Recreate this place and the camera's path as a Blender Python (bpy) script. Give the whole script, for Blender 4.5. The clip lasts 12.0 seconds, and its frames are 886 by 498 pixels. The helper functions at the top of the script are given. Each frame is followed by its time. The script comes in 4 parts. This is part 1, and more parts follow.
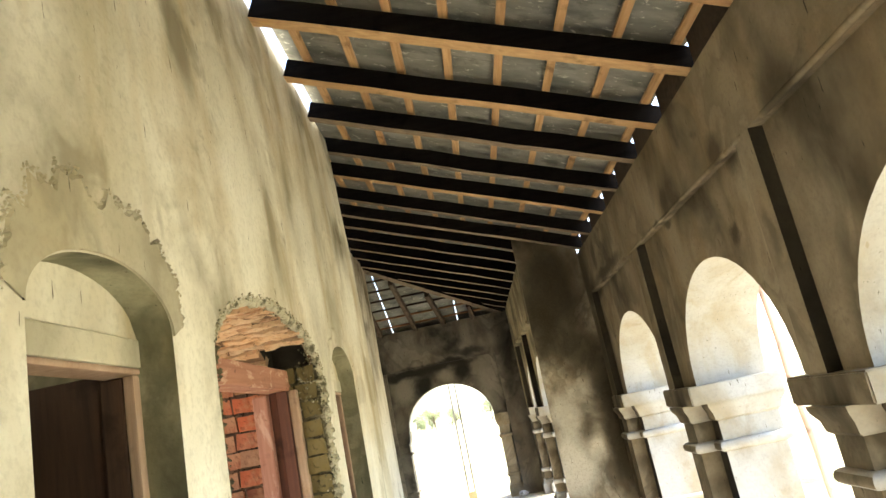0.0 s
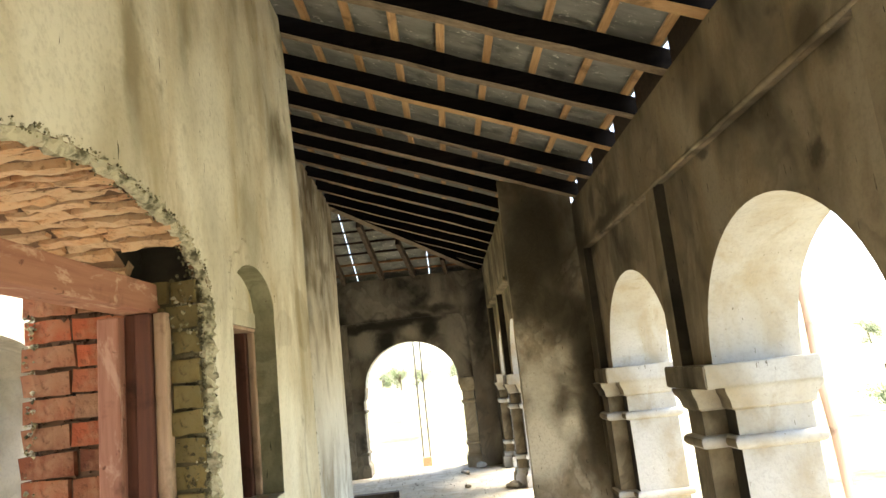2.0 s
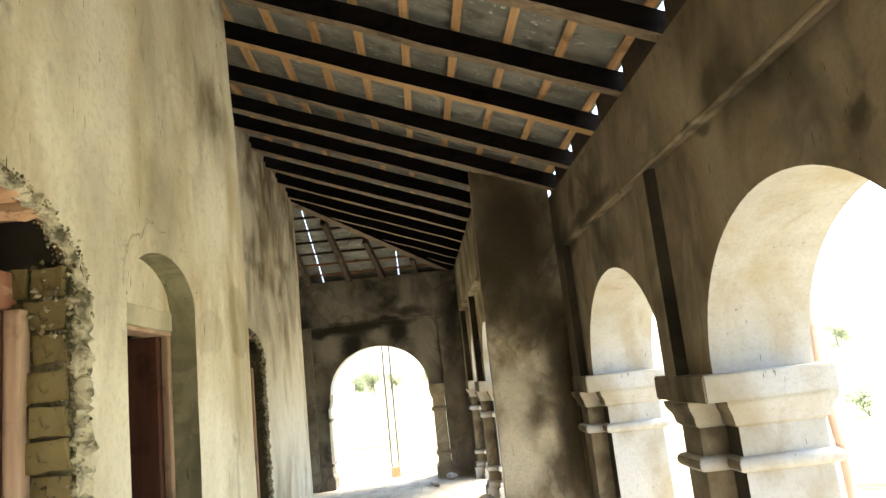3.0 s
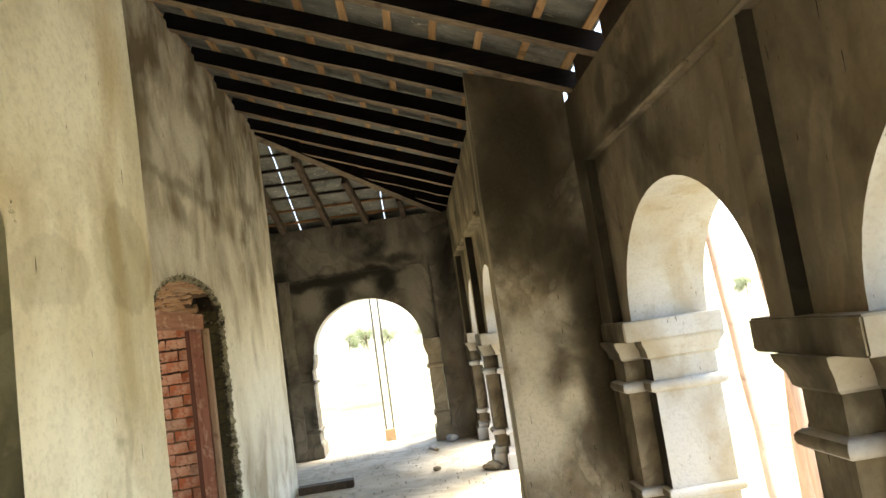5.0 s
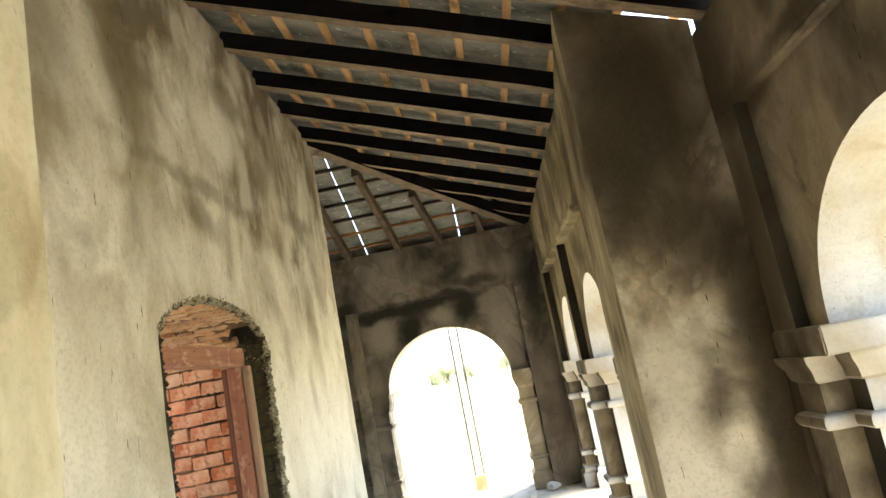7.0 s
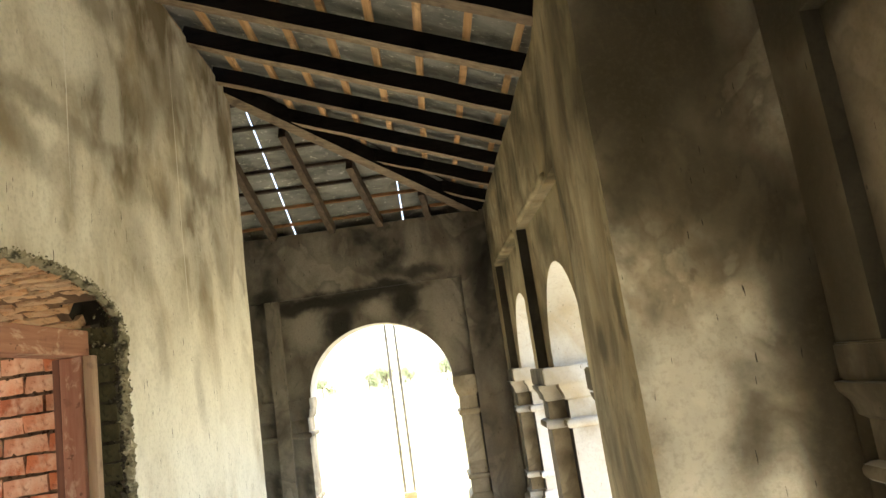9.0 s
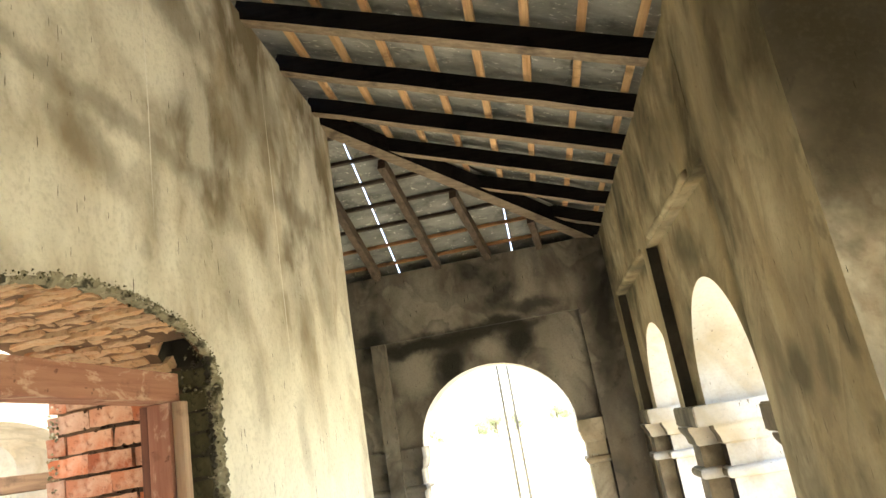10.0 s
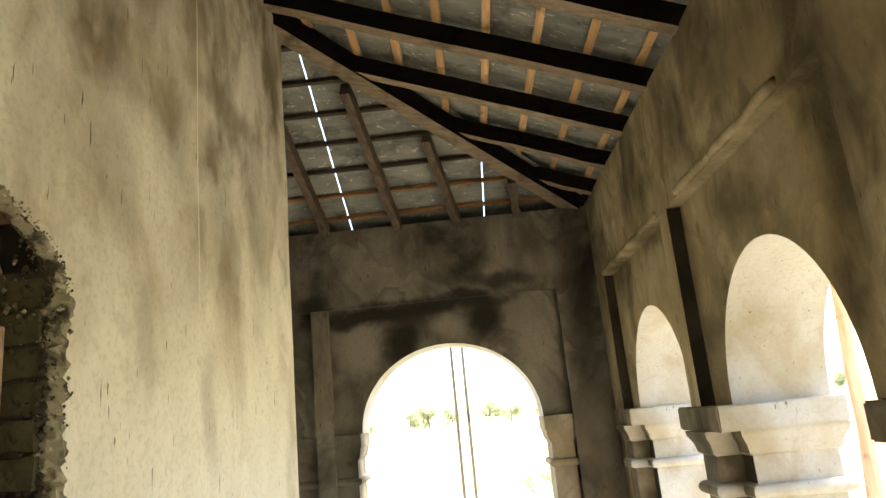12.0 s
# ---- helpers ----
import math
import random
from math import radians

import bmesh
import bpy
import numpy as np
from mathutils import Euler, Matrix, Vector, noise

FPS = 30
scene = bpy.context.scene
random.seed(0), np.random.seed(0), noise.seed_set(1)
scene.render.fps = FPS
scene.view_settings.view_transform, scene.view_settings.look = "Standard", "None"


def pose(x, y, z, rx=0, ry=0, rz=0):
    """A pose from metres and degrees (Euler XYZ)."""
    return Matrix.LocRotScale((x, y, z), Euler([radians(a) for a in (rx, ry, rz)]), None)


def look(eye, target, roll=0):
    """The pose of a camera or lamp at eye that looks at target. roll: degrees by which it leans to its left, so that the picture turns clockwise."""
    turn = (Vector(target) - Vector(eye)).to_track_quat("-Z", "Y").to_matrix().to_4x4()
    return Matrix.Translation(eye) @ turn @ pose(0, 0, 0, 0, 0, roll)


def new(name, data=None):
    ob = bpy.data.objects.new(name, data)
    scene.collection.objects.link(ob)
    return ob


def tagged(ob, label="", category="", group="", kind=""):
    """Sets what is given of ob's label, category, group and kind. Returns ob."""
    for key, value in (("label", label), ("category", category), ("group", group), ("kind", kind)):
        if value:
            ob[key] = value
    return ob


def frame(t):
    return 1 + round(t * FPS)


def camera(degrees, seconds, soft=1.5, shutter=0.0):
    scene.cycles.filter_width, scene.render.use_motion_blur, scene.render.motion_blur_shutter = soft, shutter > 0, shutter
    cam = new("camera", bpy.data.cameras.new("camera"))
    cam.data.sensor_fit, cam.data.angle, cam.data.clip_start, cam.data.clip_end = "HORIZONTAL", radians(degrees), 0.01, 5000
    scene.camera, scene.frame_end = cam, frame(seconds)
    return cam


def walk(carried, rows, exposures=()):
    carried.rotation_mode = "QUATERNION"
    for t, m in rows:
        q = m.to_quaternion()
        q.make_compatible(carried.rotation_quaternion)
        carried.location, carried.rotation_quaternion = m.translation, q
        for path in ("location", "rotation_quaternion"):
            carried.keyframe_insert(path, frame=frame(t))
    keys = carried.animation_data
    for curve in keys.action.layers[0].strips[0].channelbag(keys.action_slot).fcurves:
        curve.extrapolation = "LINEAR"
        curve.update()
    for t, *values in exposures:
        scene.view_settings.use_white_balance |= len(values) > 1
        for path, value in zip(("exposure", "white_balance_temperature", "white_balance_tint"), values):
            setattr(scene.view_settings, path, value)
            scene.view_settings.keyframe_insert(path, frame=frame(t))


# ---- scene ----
cam = camera(65.6, 12.0)
PATH = [
    (0, (0.074, 0.195, 1.641), (0.06, 2.14, 2.107), -11.6),
    (0.5, (0.196, 0.493, 1.653), (0.218, 2.451, 2.056), -8.5),
    (1, (0.176, 0.779, 1.622), (0.38, 2.747, 1.912), -7.4),
    (1.5, (0.114, 1.054, 1.629), (0.338, 3.018, 1.936), -6.1),
    (2, (0.13, 1.349, 1.609), (0.153, 3.318, 1.964), -6.2),
    (2.5, (0.216, 1.619, 1.647), (0.139, 3.593, 1.958), -9.8),
    (3, (0.205, 1.911, 1.635), (0.302, 3.876, 1.993), -6.2),
    (3.5, (0.198, 2.215, 1.649), (0.379, 4.181, 1.971), -8.4),
    (3.7, (0.228, 2.345, 1.626), (0.288, 4.326, 1.889), -10.5),
    (5.3, (0.198, 3.319, 1.641), (0.31, 5.304, 1.864), -7.9),
    (5.5, (0.185, 3.408, 1.579), (0.231, 5.394, 1.815), -8.9),
    (6, (0.167, 3.775, 1.593), (0.015, 5.74, 1.933), -10.7),
    (6.5, (0.173, 4.114, 1.625), (-0.035, 6.075, 1.962), -11.3),
    (6.7, (0.127, 4.244, 1.598), (0.027, 6.209, 1.959), -10.1),
    (8.3, (0.229, 5.142, 1.577), (0.089, 7.109, 1.909), -14.5),
    (8.5, (0.248, 5.247, 1.555), (0.147, 7.235, 1.756), -14.5),
    (9, (0.127, 5.602, 1.606), (0.194, 7.572, 1.946), -8.3),
    (9.5, (0.053, 5.856, 1.593), (0.062, 7.83, 1.915), -11.8),
    (10, (-0.005, 6.154, 1.597), (-0.204, 8.077, 2.109), -9.7),
    (10.5, (0.012, 6.378, 1.572), (-0.199, 8.343, 1.881), -11.4),
    (11, (-0.168, 6.672, 1.587), (-0.196, 8.624, 2.022), -6.2),
    (11.5, (-0.266, 6.923, 1.585), (-0.22, 8.886, 1.964), -5.0),
    (12, (-0.287, 7.226, 1.576), (-0.337, 9.169, 2.049), -5.5),
]
walk(cam, [(t, look(eye, target, roll)) for t, eye, target, roll in PATH],
     exposures=[(t, e, k, 7) for t, e, k in (
         (0.0, 3.1, 6950), (0.5, 3.18, 6750), (1.0, 3.05, 6800), (2.0, 2.8, 7100), (2.5, 3.1, 6950), (3.0, 2.85, 6950), (3.5, 2.87, 7100), (5.5, 2.67, 7050),
         (6.0, 2.67, 6950), (6.5, 3.07, 6950), (8.5, 3.43, 6950), (9.0, 3.18, 7150), (9.5, 3.50, 7000), (10.0, 3.64, 7000), (10.5, 3.25, 7000), (11.0, 3.06, 7450), (11.5, 2.99, 7250), (12.0, 2.99, 7400))])

# ---- world and light ----
world = bpy.data.worlds.new("sky")
scene.world = world
world.use_nodes = True
wn = world.node_tree.nodes
sky = wn.new("ShaderNodeTexSky")
sky.sky_type = "NISHITA"
sky.sun_disc = False
SUN_EL, SUN_ROT = radians(66), radians(72)
sky.sun_elevation, sky.sun_rotation = SUN_EL, SUN_ROT
sky.dust_density, sky.air_density, sky.ozone_density = 1.5, 1.0, 1.0
world.node_tree.links.new(sky.outputs[0], wn["Background"].inputs[0])
wn["Background"].inputs[1].default_value = 0.15

sun_data = bpy.data.lights.new("sun", "SUN")
sun_data.energy, sun_data.angle, sun_data.color = 4.0, radians(35), (1.0, 0.94, 0.84)
sun = new("sun", sun_data)
TO_SUN = Vector((math.sin(SUN_ROT) * math.cos(SUN_EL), math.cos(SUN_ROT) * math.cos(SUN_EL), math.sin(SUN_EL)))
sun.matrix_world = look(TO_SUN * 30, (0, 0, 0))

# ---- materials ----


class Nodes:
    """A short way to write a node material."""

    def __init__(self, name):
        self.mat = bpy.data.materials.new(name)
        self.mat.use_nodes = True
        self.tree = self.mat.node_tree
        self.bsdf = self.tree.nodes["Principled BSDF"]
        self.coord = self.tree.nodes.new("ShaderNodeTexCoord").outputs["Object"]

    def link(self, a, b):
        self.tree.links.new(a, b)

    def mapped(self, scale=(1, 1, 1), turn=(0, 0, 0), source=None):
        n = self.tree.nodes.new("ShaderNodeMapping")
        n.inputs["Scale"].default_value = scale
        n.inputs["Rotation"].default_value = turn
        self.link(source or self.coord, n.inputs["Vector"])
        return n.outputs[0]

    def noise(self, scale, detail=4.0, rough=0.55, vec=None, distort=0.0):
        n = self.tree.nodes.new("ShaderNodeTexNoise")
        n.inputs["Scale"].default_value = scale
        n.inputs["Detail"].default_value = detail
        n.inputs["Roughness"].default_value = rough
        n.inputs["Distortion"].default_value = distort
        self.link(vec or self.coord, n.inputs["Vector"])
        return n.outputs["Fac"]

    def ramp(self, fac, stops):
        n = self.tree.nodes.new("ShaderNodeValToRGB")
        el = n.color_ramp.elements
        while len(el) < len(stops):
            el.new(0.5)
        for e, (p, c) in zip(el, stops):
            e.position = p
            e.color = (*c, 1) if isinstance(c, tuple) else (c, c, c, 1)
        self.link(fac, n.inputs[0])
        return n.outputs[0]

    def mix(self, fac, a, b, mode="MIX"):
        n = self.tree.nodes.new("ShaderNodeMix")
        n.data_type, n.blend_type = "RGBA", mode
        for value, sock in ((fac, n.inputs[0]), (a, n.inputs[6]), (b, n.inputs[7])):
            if isinstance(value, (int, float)):
                sock.default_value = value
            elif isinstance(value, tuple):
                sock.default_value = (*value, 1)
            else:
                self.link(value, sock)
        return n.outputs[2]

    def math(self, op, a, b=0.0):
        n = self.tree.nodes.new("ShaderNodeMath")
        n.operation = op
        n.use_clamp = True
        for value, sock in ((a, n.inputs[0]), (b, n.inputs[1])):
            if isinstance(value, (int, float)):
                sock.default_value = value
            else:
                self.link(value, sock)
        return n.outputs[0]

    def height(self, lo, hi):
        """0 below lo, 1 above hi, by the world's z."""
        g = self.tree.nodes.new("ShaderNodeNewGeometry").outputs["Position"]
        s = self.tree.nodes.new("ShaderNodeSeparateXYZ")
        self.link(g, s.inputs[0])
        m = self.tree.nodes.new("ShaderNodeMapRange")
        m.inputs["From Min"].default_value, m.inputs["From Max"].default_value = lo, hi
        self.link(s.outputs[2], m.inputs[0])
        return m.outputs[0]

    def wander(self, amount, scale=2.2):
        """The coordinates, pushed about by noise, so that shapes get ragged edges."""
        n = self.tree.nodes.new("ShaderNodeTexNoise")
        n.inputs["Scale"].default_value, n.inputs["Detail"].default_value, n.inputs["Roughness"].default_value = scale, 6.0, 0.6
        self.link(self.coord, n.inputs["Vector"])
        a = self.tree.nodes.new("ShaderNodeVectorMath")
        a.operation = "MULTIPLY_ADD"
        self.link(n.outputs["Color"], a.inputs[0])
        a.inputs[1].default_value = (amount,) * 3
        b = self.tree.nodes.new("ShaderNodeVectorMath")
        b.operation = "ADD"
        b.inputs[1].default_value = (-amount / 2,) * 3
        self.link(self.coord, b.inputs[0])
        self.link(b.outputs[0], a.inputs[2])
        return a.outputs[0]

    def blot(self, vec, face, u, z, ru, rz, deg=0.0, hard=0.35, far=1.25):
        """A soft oval on a wall whose normal is face: 1 within, 0 outside."""
        m = self.tree.nodes.new("ShaderNodeMapping")
        m.vector_type = "TEXTURE"
        wide = 1000.0
        m.inputs["Location"].default_value = (0, u, z) if face == "x" else (u, 0, z)
        m.inputs["Scale"].default_value = (wide, ru, rz) if face == "x" else (ru, wide, rz)
        m.inputs["Rotation"].default_value = (radians(deg), 0, 0) if face == "x" else (0, radians(-deg), 0)
        self.link(vec, m.inputs["Vector"])
        d = self.tree.nodes.new("ShaderNodeVectorMath")
        d.operation = "LENGTH"
        self.link(m.outputs[0], d.inputs[0])
        r = self.tree.nodes.new("ShaderNodeMapRange")
        r.interpolation_type = "SMOOTHSTEP"
        r.inputs["From Min"].default_value, r.inputs["From Max"].default_value = hard, far
        r.inputs["To Min"].default_value, r.inputs["To Max"].default_value = 1.0, 0.0
        self.link(d.outputs["Value"], r.inputs[0])
        return r.outputs[0]

    def random(self):
        return self.tree.nodes.new("ShaderNodeObjectInfo").outputs["Random"]

    def bump(self, h, strength, dist=0.01):
        n = self.tree.nodes.new("ShaderNodeBump")
        n.inputs["Strength"].default_value, n.inputs["Distance"].default_value = strength, dist
        self.link(h, n.inputs["Height"])
        self.link(n.outputs[0], self.bsdf.inputs["Normal"])

    def done(self, color, rough=0.9, spec=0.3):
        if isinstance(color, tuple):
            self.bsdf.inputs["Base Color"].default_value = (*color, 1)
        else:
            self.link(color, self.bsdf.inputs["Base Color"])
        if isinstance(rough, float):
            self.bsdf.inputs["Roughness"].default_value = rough
        else:
            self.link(rough, self.bsdf.inputs["Roughness"])
        self.bsdf.inputs["Specular IOR Level"].default_value = spec
        return self.mat


def plaster(name, base, pale, stain, lo=0.52, hi=0.72, seed=0.0, streaks=0.5, climb=None, size=1.0, warm=None, cloud=0.0, marks=1.0, spots=0.45, face="x", dark_marks=(), clean=(), runs=()):
    """Old plaster: two tones, rain runs, washed-out damp stains with tide marks, hairline cracks.
    climb (z0, z1, k): the stain colour spreads further with height. warm: a second, rusty tint. cloud: share of pale
    limewash clouds.
    Dark marks and clean: single stains, darkened areas and washed places (u, z, ru, rz, turn, strength, and for a crisp
    edge its inner and outer share) on the wall. runs: thin dried lime runs (u, z, half length)."""
    n = Nodes(name)
    shift = n.tree.nodes.new("ShaderNodeVectorMath")
    shift.operation = "ADD"
    shift.inputs[1].default_value = (seed * 31, seed * 17, seed * 23)
    n.link(n.coord, shift.inputs[0])
    torn = n.wander(0.26, 3.0) if dark_marks or clean else None
    thread = n.wander(0.012, 6.0) if runs else None
    n.coord = shift.outputs[0]
    big = n.noise(0.95 * size, 5, 0.55, n.mapped((1, 1, 0.7)), 0.5)
    col = n.mix(n.ramp(big, [(0.36, 0.0), (0.62, 1.0)]), base, pale)
    run = n.noise(1.5, 4, 0.5, n.mapped((2.0, 2.0, 0.5)), 0.5)
    ochre = tuple(c * k for c, k in zip(base, (0.88, 0.74, 0.52)))
    col = n.mix(n.math("MULTIPLY", n.ramp(run, [(0.47, 0.0), (0.70, 1.0)]), streaks), col, ochre)
    rust = n.noise(2.1 * size, 5, 0.55, n.mapped((1.0, 1.0, 0.55)), 0.7)
    col = n.mix(n.math("MULTIPLY", n.ramp(rust, [(0.50, 0.0), (0.66, 1.0)]), 0.62), col, warm or tuple(c * k for c, k in zip(base, (0.70, 0.62, 0.50))))
    tide = n.noise(1.25 * size, 5, 0.52, n.mapped((1.2, 1.2, 0.9)), 0.6)
    col = n.mix(n.math("MULTIPLY", n.ramp(tide, [(0.43, 0.0), (0.535, 0.55), (0.560, 0.03), (0.60, 0.0), (0.68, 0.55), (0.70, 0.0)]), marks), col, tuple(c * 0.62 for c in base))
    patch = n.noise(1.35 * size, 5, 0.53, n.mapped((1, 1, 0.75)), 0.35)
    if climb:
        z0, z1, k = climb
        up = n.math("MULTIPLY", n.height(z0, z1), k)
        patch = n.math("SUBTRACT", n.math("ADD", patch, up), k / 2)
    col = n.mix(n.ramp(patch, [(lo, 0.0), ((lo + hi) / 2, 0.42), (hi, 0.9)]), col, stain)
    if cloud:
        puff = n.noise(1.7 * size, 5, 0.52, n.mapped((1.1, 1.1, 0.7)), 0.3)
        col = n.mix(n.math("MULTIPLY", n.ramp(puff, [(0.48, 0.0), (0.62, 1.0)]), cloud), col, pale)
    blot = n.noise(3.6, 4, 0.6, n.mapped((1, 1, 0.9)), 0.4)
    col = n.mix(n.ramp(blot, [(0.61, 0.0), (0.70, spots)]), col, stain)
    for marks_of, tone in ((clean, pale), (dark_marks, stain)):
        for u, z, ru, rz, deg, k, *edge in marks_of:
            col = n.mix(n.math("MULTIPLY", n.blot(torn, face, u, z, ru, rz, deg, *edge), k), col, tone)
    for u, z, rz in runs:
        col = n.mix(n.math("MULTIPLY", n.blot(thread, face, u, z, 0.006, rz), 0.9), col, (0.78, 0.76, 0.70))
    fine = n.noise(48, 5, 0.65)
    col = n.mix(n.ramp(fine, [(0.34, 0.22), (0.52, 0.0)]), col, tuple(c * 0.5 for c in base))
    pit = n.noise(5, 2, 0.5, n.mapped((15, 15, 1.5)))
    col = n.mix(n.ramp(pit, [(0.262, 0.9), (0.272, 0.0)]), col, tuple(c * 0.3 for c in stain))
    chip = n.noise(7.5, 3, 0.6, n.mapped((1.6, 1.6, 1.0)))
    col = n.mix(n.ramp(chip, [(0.24, 0.6), (0.27, 0.0)]), col, stain)
    n.bump(n.mix(0.35, n.noise(3.0, 5, 0.55), fine), 0.35, 0.02)
    return n.done(col, 0.92, 0.2)


def timber(name, base, dark, along="x", rough=0.75, scuff=None, spec=0.25):
    n = Nodes(name)
    s = {"x": (0.8, 14, 14), "y": (14, 0.8, 14), "z": (14, 14, 0.8)}[along]
    grain = n.noise(2.2, 6, 0.65, n.mapped(s), 0.3)
    col = n.mix(n.ramp(grain, [(0.3, 0.0), (0.68, 1.0)]), dark, base)
    col = n.mix(n.math("MULTIPLY", n.random(), 0.55), col, dark)
    wear = n.noise(5, 5, 0.6)
    col = n.mix(n.ramp(wear, [(0.56, 0.0), (0.68, 0.65)]), col, tuple(c * 0.3 for c in dark))
    if scuff:
        rub = n.noise(4.0, 6, 0.7, n.mapped(tuple(1 + 0.12 * c for c in s)), 0.5)
        col = n.mix(n.ramp(rub, [(0.54, 0.0), (0.62, 0.55)]), col, scuff)
        chip = n.noise(23, 4, 0.6)
        col = n.mix(n.ramp(chip, [(0.66, 0.0), (0.69, 0.7)]), col, tuple(c * 0.4 for c in dark))
    n.bump(grain, 0.4, 0.006)
    return n.done(col, rough, spec)


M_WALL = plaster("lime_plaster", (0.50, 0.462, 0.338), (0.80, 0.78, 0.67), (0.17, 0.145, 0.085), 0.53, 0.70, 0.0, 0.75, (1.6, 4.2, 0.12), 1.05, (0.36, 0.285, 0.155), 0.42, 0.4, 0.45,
                 dark_marks=((2.40, 3.17, 0.14, 0.26, 10, 0.75), (3.27, 2.60, 0.07, 0.30, 0, 0.5), (3.76, 2.95, 0.06, 0.22, 0, 0.35), (4.45, 3.15, 0.14, 0.50, 0, 0.25), (4.5, 2.37, 0.16, 0.25, 0, 0.4),
                       (5.52, 2.02, 0.20, 0.20, 0, 0.28, 0.92, 1.05), (5.02, 1.92, 0.24, 0.10, 0, 0.22, 0.9, 1.06), (5.40, 1.2, 0.03, 0.5, 0, 0.3), (1.25, 2.45, 0.30, 0.40, 0, 0.35), (5.0, 3.3, 0.25, 0.4, 0, 0.25)),
                 clean=((2.90, 2.75, 0.24, 0.55, 0, 0.7), (4.05, 2.75, 0.24, 0.60, 0, 0.7), (5.15, 2.45, 0.28, 0.40, 0, 0.6), (2.15, 1.5, 0.14, 0.8, 0, 0.6), (4.95, 1.3, 0.30, 0.6, 0, 0.6)))
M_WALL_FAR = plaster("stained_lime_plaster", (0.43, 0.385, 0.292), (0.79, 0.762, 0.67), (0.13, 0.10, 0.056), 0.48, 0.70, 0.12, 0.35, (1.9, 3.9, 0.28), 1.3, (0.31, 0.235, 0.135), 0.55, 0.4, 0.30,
                     dark_marks=((8.30, 2.95, 1.10, 0.07, 0, 0.45), (7.45, 3.40, 0.28, 0.50, 15, 0.7), (8.20, 2.74, 0.30, 0.12, -20, 0.5), (9.90, 3.70, 0.40, 0.35, 0, 0.55),
                           (10.35, 3.15, 0.45, 0.12, 0, 0.6), (9.55, 3.38, 0.20, 0.30, 0, 0.5), (6.6, 3.2, 0.5, 0.6, 0, 0.6), (8.9, 3.75, 0.4, 0.15, 0, 0.6), (9.28, 2.45, 0.16, 0.24, 20, 0.35), (9.75, 2.78, 0.22, 0.22, 0, 0.35),
                           (10.30, 2.45, 0.22, 0.30, 0, 0.35), (9.52, 1.95, 0.08, 0.28, 0, 0.3), (10.75, 2.75, 0.25, 0.4, 0, 0.4), (10.1, 1.7, 0.10, 0.30, 0, 0.3)),
                     clean=((8.65, 3.38, 0.36, 0.22, 0, 0.8), (9.85, 1.45, 0.85, 0.75, 0, 0.8), (6.75, 1.6, 0.55, 0.80, 0, 0.6), (8.0, 2.45, 0.5, 0.2, 0, 0.5), (10.9, 1.6, 0.5, 0.9, 0, 0.7), (9.4, 2.55, 0.35, 0.22, 0, 0.5)),
                     runs=((9.985, 2.9, 1.1), (8.60, 3.25, 0.65)))
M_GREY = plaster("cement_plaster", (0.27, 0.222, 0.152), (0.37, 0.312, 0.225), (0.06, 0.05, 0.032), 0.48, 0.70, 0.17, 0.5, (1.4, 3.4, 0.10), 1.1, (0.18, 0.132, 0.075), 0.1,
                 dark_marks=((3.63, 2.68, 0.14, 0.12, 30, 0.8), (2.87, 2.62, 0.16, 0.24, 0, 0.7), (3.84, 2.28, 0.06, 0.07, 0, 0.9), (4.59, 2.72, 0.09, 0.08, 30, 0.7), (6.75, 2.70, 0.75, 0.07, 0, 0.85),
                       (7.72, 2.66, 0.30, 0.16, 0, 0.85), (7.19, 2.92, 0.10, 0.14, 0, 0.7), (7.90, 2.95, 0.25, 0.45, 0, 0.8), (6.61, 2.85, 0.15, 0.15, 0, 0.6), (4.86, 2.64, 0.10, 0.05, 0, 0.7),
                       # The last two ovals darken the end strip next to the step.
                       (2.64, 2.16, 0.08, 0.12, 0, 0.5), (3.31, 2.14, 0.05, 0.16, 0, 0.5), (7.90, 1.95, 0.24, 0.75, 0, 0.85), (7.90, 0.8, 0.25, 0.9, 0, 0.85)))
M_SOOT = plaster("sooty_plaster", (0.115, 0.10, 0.08), (0.28, 0.25, 0.20), (0.020, 0.018, 0.014), 0.52, 0.68, 0.31, 0.3, None, 1.1, (0.10, 0.078, 0.052), 0.0, face="y",
                 dark_marks=((-1.20, 2.54, 0.75, 0.11, 0, 0.95), (-0.90, 2.30, 0.20, 0.28, -35, 0.98), (-0.12, 2.42, 0.19, 0.26, 0, 0.98), (-0.45, 2.60, 0.75, 0.09, 0, 0.9), (-1.72, 2.66, 0.16, 0.10, 0, 0.9), (0.75, 2.5, 0.22, 0.9, 0, 0.7), (0.05, 2.76, 0.40, 0.08, 0, 0.7)),
                 clean=((-1.30, 2.26, 0.22, 0.28, 0, 0.9), (-0.45, 2.40, 0.20, 0.12, 0, 0.9), (0.33, 2.20, 0.22, 0.36, 0, 0.75), (-0.90, 2.95, 0.40, 0.14, 0, 0.35), (0.10, 2.95, 0.20, 0.12, 0, 0.3), (-1.2, 3.1, 0.3, 0.15, 0, 0.25)))
